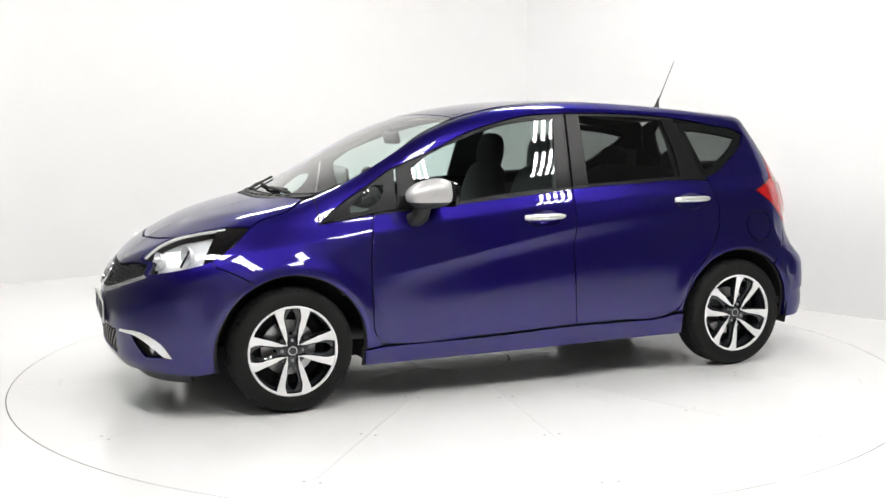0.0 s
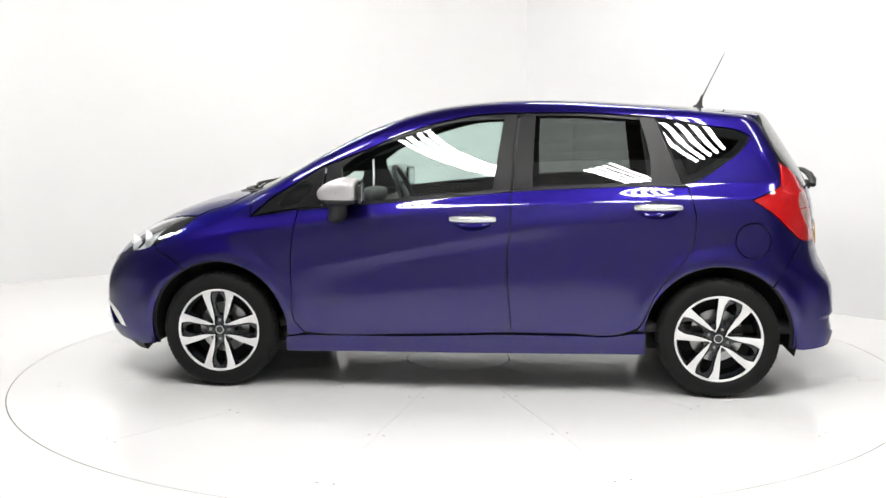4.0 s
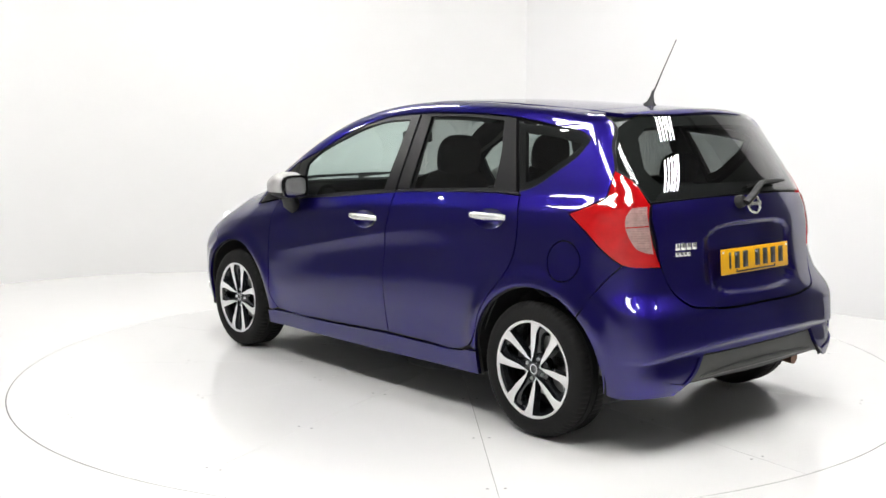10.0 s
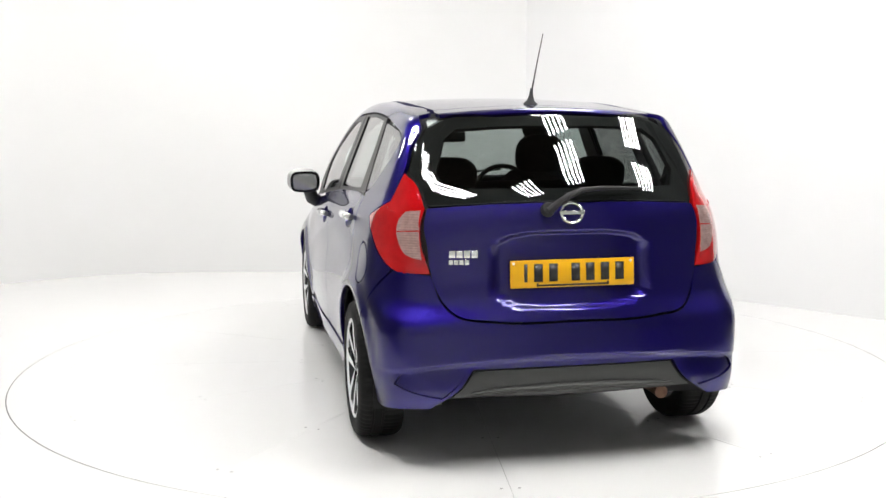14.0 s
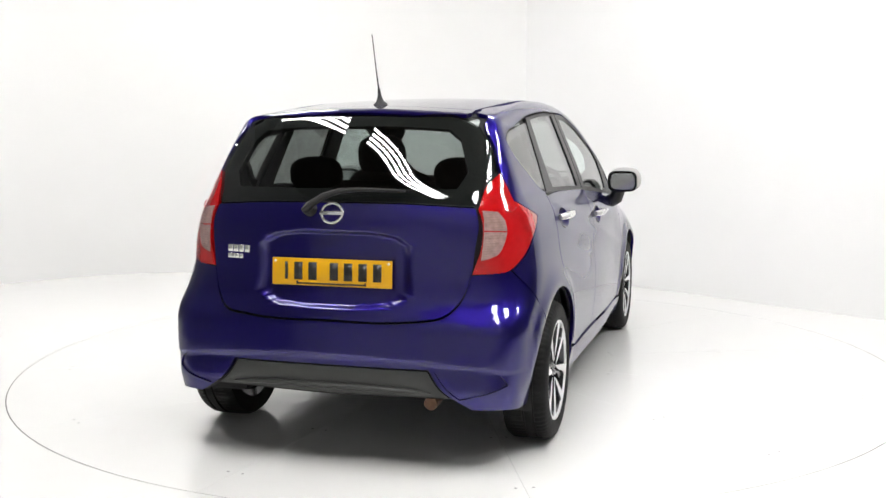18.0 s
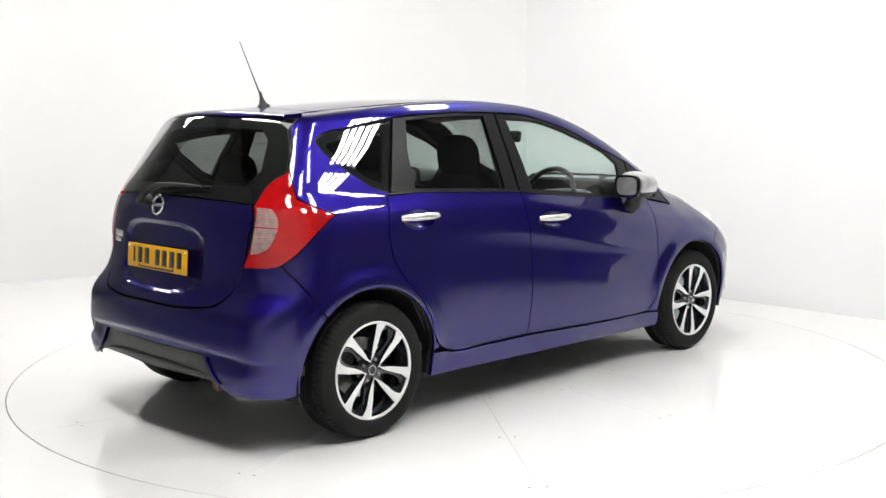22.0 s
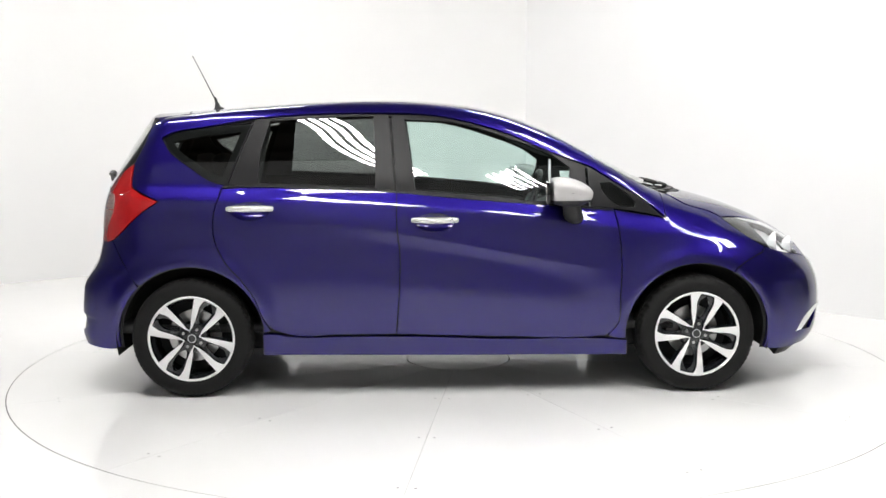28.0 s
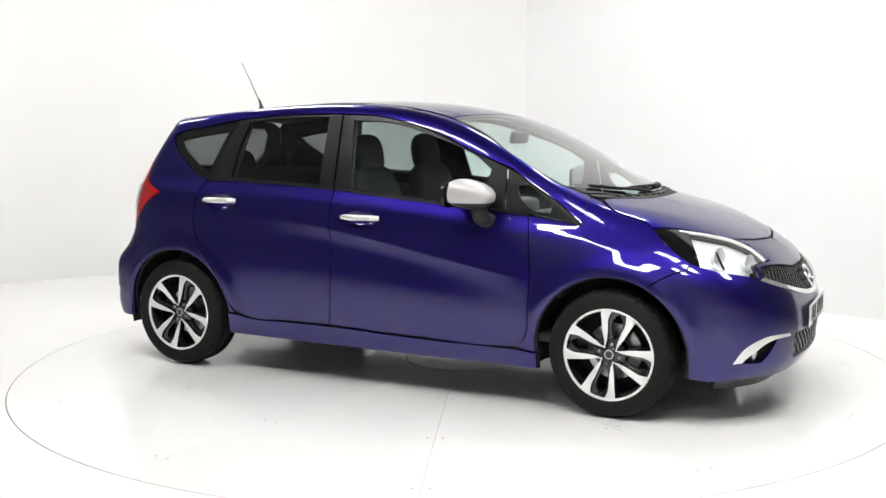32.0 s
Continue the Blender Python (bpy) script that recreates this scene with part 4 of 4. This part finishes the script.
def fog_lamp(s):
    c = [(1.848, .716, .298), (1.90, .692, .370), (1.965, .632, .412), (2.058, .478, .418), (2.062, .465, .405), (1.985, .60, .392), (1.935, .655, .352), (1.885, .695, .302)]
    f = panel("fog_trim", c, "front", CHROME, car, side=s, backing=False, gap=0, lift=.006, depth=.016, step=.02, label="hooked chrome trim round the fog lamp")
    P, N = spot(flat_of([(1.946, .650, .338)], "front")[0], "front")
    m = Matrix.Translation(P - N * .014) @ Vector((.95, .30, 0)).to_track_quat("Z", "Y").to_matrix().to_4x4()
    bm = bmesh.new()
    lathe(bm, [(.034, -.03), (.034, .0), (.030, .004), (.028, .0)], 28, "Z")
    bmesh.ops.transform(bm, matrix=m, verts=bm.verts)
    part("fog_bezel", mirrored(bm, s), BLACK, f)
    bm = bmesh.new()
    lathe(bm, [(.028, -.002), (.018, .003), (.0005, .005)], 24, "Z")
    bmesh.ops.transform(bm, matrix=m, verts=bm.verts)
    part("fog_lens", mirrored(bm, s), REFLECTOR, f, "round clear fog lamp lens")


for s in (1, -1):
    doors = [o for o in car.children if o.name.split(".")[0] in ("front_door", "rear_door")]
    fd, rd = [o for o in doors if (sum(v.co.y for v in o.data.vertices) > 0) == (s > 0)]
    handle(s, fd, -.055, .901, s < 0)
    handle(s, rd, -.99, .962, False)
    wing_mirror(s)
    tail = [o for o in car.children if o.name.split(".")[0] == "tail_lamp"][0 if s > 0 else 1]
    head = [o for o in car.children if o.name.split(".")[0] == "headlamp"][0 if s > 0 else 1]
    lamps(s, tail, head)
    fog_lamp(s)


def lattice(name, outline, parent, pitch, rad, sunk, mat, skew=1.0):
    """Crossing bars over an outline given as flat front coordinates."""
    lo, hi = outline.min(0), outline.max(0)
    bm = bmesh.new()

    def inside(q):
        x, y = q
        r = False
        for (x0, y0), (x1, y1) in zip(outline, np.roll(outline, -1, 0)):
            if (y0 > y) != (y1 > y) and x < (x1 - x0) * (y - y0) / (y1 - y0) + x0:
                r = not r
        return r
    for d in (-1, 1):
        n = int((hi[0] - lo[0] + (hi[1] - lo[1]) * skew) / pitch) + 2
        for k in range(-n, n):
            run = []
            for z in np.arange(lo[1] - .01, hi[1] + .01, .008):
                q = (k * pitch + d * (z - lo[1]) * skew, z)
                if inside(q):
                    run.append(q)
                elif len(run) > 1:
                    break
            if len(run) > 1:
                P = on_skin(run, "front")
                tube(bm, [Vector(p) for p in P - slope(P) * sunk], rad, 5)
    return part(name, bm, mat, parent, "", True, 80)


grille = [o for o in car.children if o.name == "grille"][0]
lattice("grille_mesh", curve(flat_of(GRILLE, "front")), grille, .030, .0048, .010, GRILLEBAR, .8)
low = [o for o in car.children if o.name == "lower_grille"][0]
lattice("grille_mesh", curve(flat_of(LOWGRILLE, "front")), low, .045, .0045, .010, GRILLEBAR, 1.0)
V = [(2.102, 0, .548), (2.092, .19, .562), (2.048, .39, .606), (1.96, .553, .657), (1.935, .577, .668), (1.95, .553, .677), (2.045, .372, .620), (2.09, .14, .577), (2.09, 0, .571)]
panel("grille_trim", both(V), "front", CHROME, car, backing=False, gap=0, lift=.006, depth=.014, step=.03, label="chrome V-shaped grille trim")


def badge(m, r, parent, name="badge"):
    bm = bmesh.new()
    tube(bm, [(r * math.cos(a), r * .9 * math.sin(a), .006) for a in np.linspace(0, 2 * math.pi, 33)[:-1]], r * .14, 8, closed=True)
    box(bm, r * 2.35, r * .36, .01, Matrix.Translation((0, 0, .008)), .002)
    bmesh.ops.transform(bm, matrix=m, verts=bm.verts)
    return part(name, bm, CHROME, parent, "round chrome badge with a cross bar")


P, N = spot((0, 1.031), "rear")
badge(seat_on(P, N), .045, tailgate)
P, N = spot((0, .622), "front")
badge(seat_on(P + N * .002, N), .062, car)


def plate(m, mat, parent, label, bars):
    bm = bmesh.new()
    box(bm, .525, .112, .005, None, .003)
    bmesh.ops.transform(bm, matrix=m, verts=bm.verts)
    p = part("number_plate", bm, mat, parent, label)
    for x, w in bars:
        bm = bmesh.new()
        box(bm, w, .072, .002, Matrix.Translation((x, .004, .0035)))
        bmesh.ops.transform(bm, matrix=m, verts=bm.verts)
        part("plain_bar", bm, INK, p)
    bm = bmesh.new()
    box(bm, .29, .007, .002, Matrix.Translation((0, -.047, .0035)))
    box(bm, .008, .014, .002, Matrix.Translation((.149, -.044, .0035)))
    box(bm, .008, .014, .002, Matrix.Translation((-.149, -.044, .0035)))
    bmesh.ops.transform(bm, matrix=m, verts=bm.verts)
    part("plate_strip", bm, INK, p)
    for x in (-.248, .248):
        bm = bmesh.new()
        lathe(bm, [(.0005, .004), (.005, .004), (.006, 0)], 12, "Z")
        bmesh.ops.transform(bm, matrix=m @ Matrix.Translation((x, .043, .002)), verts=bm.verts)
        part("plate_screw", bm, FIXTURE, p)


BARS = [(-.198, .013), (-.145, .036), (-.082, .036), (.012, .036), (.074, .036), (.137, .036), (.20, .036)]
plate(Matrix.Translation((-1.882, 0, .791)) @ pose(0, 0, 0, 90 - 4, 0, -90), YELLOW, tailgate, "yellow rear number plate with plain dark bars", BARS)
plate(Matrix.Translation((2.124, 0, .462)) @ pose(0, 0, 0, 90, 0, 90), WHITEPLATE, car, "white front number plate with plain dark bars", BARS)
# model badge: two plain silver bars
for u0, u1, z, h in ((.515, .382, .872, .030), (.515, .420, .840, .020)):
    bm = bmesh.new()
    n = 4
    for k in range(n):
        w = (u0 - u1) / n
        y = u0 - w * (k + .5)
        P, N = spot(flat_of([(-1.84, y, z)], "rear")[0], "rear")
        box(bm, w * .78, h, .006, seat_on(P + N * .002, N), .0015, 1)
    part("badge_bars", bm, CHROME, tailgate, "silver lettering shown as plain bars")

# rear wiper
bm = bmesh.new()
lathe(bm, [(.0005, .03), (.022, .03), (.028, .02), (.03, 0)], 20, "Z")
P, N = spot(flat_of([(-1.86, .10, 1.045)], "rear")[0], "rear")
bmesh.ops.transform(bm, matrix=seat_on(P, N), verts=bm.verts)
wiper = part("rear_wiper", bm, BLACK, tailgate, "black rear wiper")
bm = bmesh.new()
arm = [(-1.895, .105, 1.045), (-1.905, .07, 1.075), (-1.895, .02, 1.105), (-1.875, -.04, 1.125), (-1.86, -.12, 1.130), (-1.84, -.22, 1.128), (-1.825, -.30, 1.124)]
tube(bm, arm, [.022, .021, .019, .016, .013, .011, .007], 10, .7)
part("wiper_arm", bm, BLACK, wiper)
bm = bmesh.new()
tube(bm, skin_line(flat_of([(-1.84, .02, 1.105), (-1.83, -.15, 1.115), (-1.80, -.335, 1.118)], "rear"), "rear", .03, .008), .006, 6)
part("wiper_blade", bm, RUBBER, wiper)

# front wipers
for y0, y1, y2 in ((.40, .10, -.22), (-.12, -.33, -.50)):
    bm = bmesh.new()
    a = [Vector(p) for p in on_skin([(1.30 - .62 * y * y - d, y) for y, d in ((y0, 0), ((y0 + y1) / 2, .03), (y1, .05))], "top")]
    tube(bm, [a[0] + Vector((0, 0, .006)), a[1] + Vector((0, 0, .016)), a[2] + Vector((0, 0, .014))], [.011, .009, .006], 8)
    w = part("front_wiper", bm, BLACK, car, "black windscreen wiper")
    bm = bmesh.new()
    tube(bm, [v + Vector((0, 0, .012)) for v in (Vector(p) for p in on_skin([(1.27 - .62 * y * y - d, y) for y, d in ((y0 - .06, 0), (y1, .02), (y2, .03))], "top"))], .008, 6)
    part("wiper_blade", bm, RUBBER, w)
# scuttle slots
for y in np.arange(-.42, .43, .07):
    P = on_skin([(1.322 - .62 * y * y, y)], "top")[0]
    bm = bmesh.new()
    box(bm, .035, .045, .006, Matrix.Translation(Vector(P) + Vector((0, 0, .001))), .002, 1)
    part("scuttle_rib", bm, SATIN, [o for o in car.children if o.name == "scuttle"][0])

# aerial
bm = bmesh.new()
lathe(bm, [(.034, -.004), (.032, .006), (.018, .018), (.009, .045), (.006, .075), (.0005, .078)], 20, "Z")
bmesh.ops.transform(bm, matrix=Matrix.Translation((-1.277, 0, 1.476)) @ pose(0, 0, 0, 0, -14, 0), verts=bm.verts)
aerial = part("roof_aerial", bm, BLACK, car, "thin black whip aerial", angle=60)
bm = bmesh.new()
tube(bm, [(-1.292, 0, 1.53), (-1.322, -.003, 1.592), (-1.352, -.006, 1.655), (-1.414, -.014, 1.782)], [.0042, .0034, .0026, .0020], 8)
part("aerial_rod", bm, BLACK, aerial)
bm = bmesh.new()
blob(bm, .016, .010, .008, .8, .8, Matrix.Translation((-1.45, 0, 1.457)), 12, 8)
part("washer_jet", bm, BLACK, car)

# below: lip, exhaust, tow cover
panel("front_lip", both([(2.06, 0, .222), (2.0, .44, .217), (1.90, .62, .217), (1.78, .72, .207), (1.78, .70, .15), (1.88, .60, .145), (1.96, .40, .14), (2.0, 0, .14)]), "front", BLACK, car, backing=False, sunk=.02, gap=0, depth=.05, label="black lip under the front bumper")
bm = bmesh.new()
tube(bm, [(-1.55, -.40, .27), (-1.78, -.41, .27), (-1.85, -.41, .265)], [.026, .028, .028], 16)
part("exhaust_pipe", bm, EXHAUST, car, "rusty exhaust pipe")
bm = bmesh.new()
box(bm, .36, .60, .12, pose(-1.58, 0, .38), .04)
part("silencer", bm, SHELL, car)

# ---- cabin ----
cabin_floor = bmesh.new()
box(cabin_floor, 2.9, 1.45, .04, pose(-.25, 0, .34))
part("cabin_floor", cabin_floor, DASH, car, "dark cabin carpet")


def front_seat(y):
    bm = bmesh.new()
    blob(bm, .27, .245, .10, .6, .45, pose(.12, y, .56, 0, -6, 0))
    seat = part("front_seat", bm, CLOTH, car, "dark cloth front seat", angle=70)
    bm = bmesh.new()
    blob(bm, .080, .235, .33, .55, .6, pose(-.20, y, .83, 0, -13, 0), 24, 16)
    part("backrest", bm, CLOTH, seat, angle=70)
    bm = bmesh.new()
    blob(bm, .055, .14, .12, .75, .7, pose(-.285, y, 1.215, 0, -8, 0), 20, 14)
    part("headrest", bm, CLOTH, seat, angle=70)
    for d in (-.06, .06):
        bm = bmesh.new()
        tube(bm, [(-.255, y + d, 1.0), (-.28, y + d, 1.17)], .008, 8)
        part("headrest_post", bm, STEEL, seat)


front_seat(.355)
front_seat(-.355)
bm = bmesh.new()
blob(bm, .26, .62, .10, .5, .3, pose(-.82, 0, .60, 0, -6, 0), 28, 12)
bench = part("rear_bench", bm, CLOTH, car, "dark cloth rear bench", angle=70)
bm = bmesh.new()
blob(bm, .09, .62, .30, .5, .3, pose(-1.10, 0, .83, 0, -14, 0), 28, 12)
part("backrest", bm, CLOTH, bench, angle=70)
for y in (-.36, .36):
    bm = bmesh.new()
    blob(bm, .05, .13, .085, .7, .6, pose(-1.19, y, 1.155, 0, -10, 0), 18, 12)
    part("headrest", bm, CLOTH, bench, angle=70)
bm = bmesh.new()
box(bm, .46, 1.1, .03, pose(-1.47, 0, .98), .012)
part("parcel_shelf", bm, DASH, car, "dark parcel shelf")

# dashboard, wheel, mirror
bm = bmesh.new()
prof = [(.62, .60), (.60, .82), (.63, .905), (.70, .935), (.84, .93), (.98, .915), (1.05, .88), (1.05, .60)]
ends = []
for y in np.linspace(-.66, .66, 23):
    k = .012 * math.cos(y * 5) + .02 * (y / .66) ** 4
    ends.append([bm.verts.new((x - (.05 * (y / .66) ** 2 if x > .8 else 0), y, z - k - (.06 * (y / .66) ** 2 if x > .95 else 0))) for x, z in prof])
for a, b in zip(ends, ends[1:]):
    for i in range(len(prof) - 1):
        bm.faces.new((a[i], b[i], b[i + 1], a[i + 1]))
bm.faces.new(ends[0])
bm.faces.new(ends[-1][::-1])
dash = part("dashboard", bm, DASH, car, "dark grey dashboard", angle=50)
bm = bmesh.new()
blob(bm, .07, .17, .05, .7, .7, pose(.66, -.36, .955))
part("instrument_hood", bm, DASH, dash)
bm = bmesh.new()
box(bm, .02, .26, .24, pose(.60, 0, .79, 0, 12, 0), .01)
part("centre_console", bm, GLOSSBLACK, dash)
for y in (-.10, .10):
    bm = bmesh.new()
    box(bm, .012, .085, .06, pose(.598, y * .75, .86, 0, 12, 0), .006)
    part("air_vent", bm, SATINCHROME, dash)
for y in (-.58, .58):
    bm = bmesh.new()
    lathe(bm, [(.028, 0), (.045, .006), (.048, .0), (.048, -.02)], 24, "X")
    bmesh.ops.transform(bm, matrix=pose(.60, y, .86) @ Matrix.Diagonal((-1, 1, 1, 1)), verts=bm.verts)
    part("air_vent", bm, SATINCHROME, dash)
bm = bmesh.new()
box(bm, .62, .20, .22, pose(.32, 0, .47), .03)
part("tunnel", bm, DASH, car)
bm = bmesh.new()
tube(bm, [(0, .183 * math.cos(a), .183 * math.sin(a)) for a in np.linspace(0, 2 * math.pi, 41)[:-1]], .0155, 10, closed=True)
wheel_m = pose(.46, -.36, .96, 0, 24, 0)
bmesh.ops.transform(bm, matrix=wheel_m, verts=bm.verts)
sw = part("steering_wheel", bm, SATIN, car, "black steering wheel on the right-hand side")
bm = bmesh.new()
blob(bm, .03, .065, .06, .6, .6, wheel_m @ pose(.02, 0, 0))
box(bm, .016, .34, .035, wheel_m @ pose(.02, 0, .0), .006)
box(bm, .016, .035, .17, wheel_m @ pose(.02, 0, -.09), .006)
part("wheel_boss", bm, DASH, sw)
bm = bmesh.new()
tube(bm, [(.48, -.36, .95), (.70, -.36, .85)], .035, 10)
part("steering_column", bm, DASH, sw)
bm = bmesh.new()
box(bm, .03, .23, .07, pose(.50, 0, 1.315, 0, 8, 0), .018, 3)
rvm = part("inside_mirror", bm, BLACK, car, "black inside mirror")
bm = bmesh.new()
tube(bm, [(.50, 0, 1.33), (.50, 0, 1.375)], .012, 8)
part("mirror_stem", bm, BLACK, rvm)

# linings: roof, pillars, door cards
panel("headlining", both([(.30, 0), (.31, .42), (0, .45), (-.5, .47), (-1.0, .47), (-1.45, .45), (-1.50, 0)]), "top", GREYTRIM, car, backing=False, sunk=.045, gap=0, depth=0, label="pale grey headlining", step=.1)
for s in (1, -1):
    panel("door_card", [(-.25, 1.03), (-.25, .36), (.86, .36), (.86, .935), (.5, .965), (.12, .995)], "side", DASH, car, side=s, backing=False, sunk=.075, gap=.01, depth=0, step=.08, label="dark inner door lining")
    panel("door_card", [(-.255, 1.035), (-.655, 1.05), (-1.12, 1.065), (-1.12, .75), (-.95, .40), (-.255, .36)], "side", DASH, car, side=s, backing=False, sunk=.075, gap=.01, depth=0, step=.08, label="dark inner rear door lining")
    panel("boot_lining", [(-1.12, 1.06), (-1.25, 1.12), (-1.44, 1.25), (-1.56, 1.24), (-1.58, 1.0), (-1.55, .75), (-1.12, .75)], "side", DASH, car, side=s, backing=False, sunk=.06, gap=.01, depth=0, step=.08, label="dark boot side lining")
    for pts in ([(.69, 1.20), (.735, 1.195), (1.0, 1.03), (1.03, 1.035), (.80, 1.165), (.50, 1.30), (.30, 1.40), (.15, 1.41), (.34, 1.35), (.51, 1.27)], [(-.36, 1.44), (-.20, 1.43), (-.15, 1.06), (-.36, 1.06)], [(-1.0, 1.42), (-.9, 1.42), (-.95, 1.08), (-1.12, 1.08)]):
        panel("pillar_trim", pts, "side", DASH, car, side=s, backing=False, sunk=.03, gap=.0, depth=0, step=.06, label="dark pillar lining")


# ---- what moves ----
def motions():
    rows, discs = [], []
    for t in range(33):
        a = 202.986 - 7.1553 * t
        c, s = math.cos(radians(a)), math.sin(radians(a))
        rows.append((t, pose(-.1 * c + .0256 * s, -.1 * s - .0256 * c, 0.0, 0, 0, a)))
        discs.append((t, pose(0, 0, 0, 0, 0, a)))
    walk(car, rows)
    walk(turntable, discs)


motions()
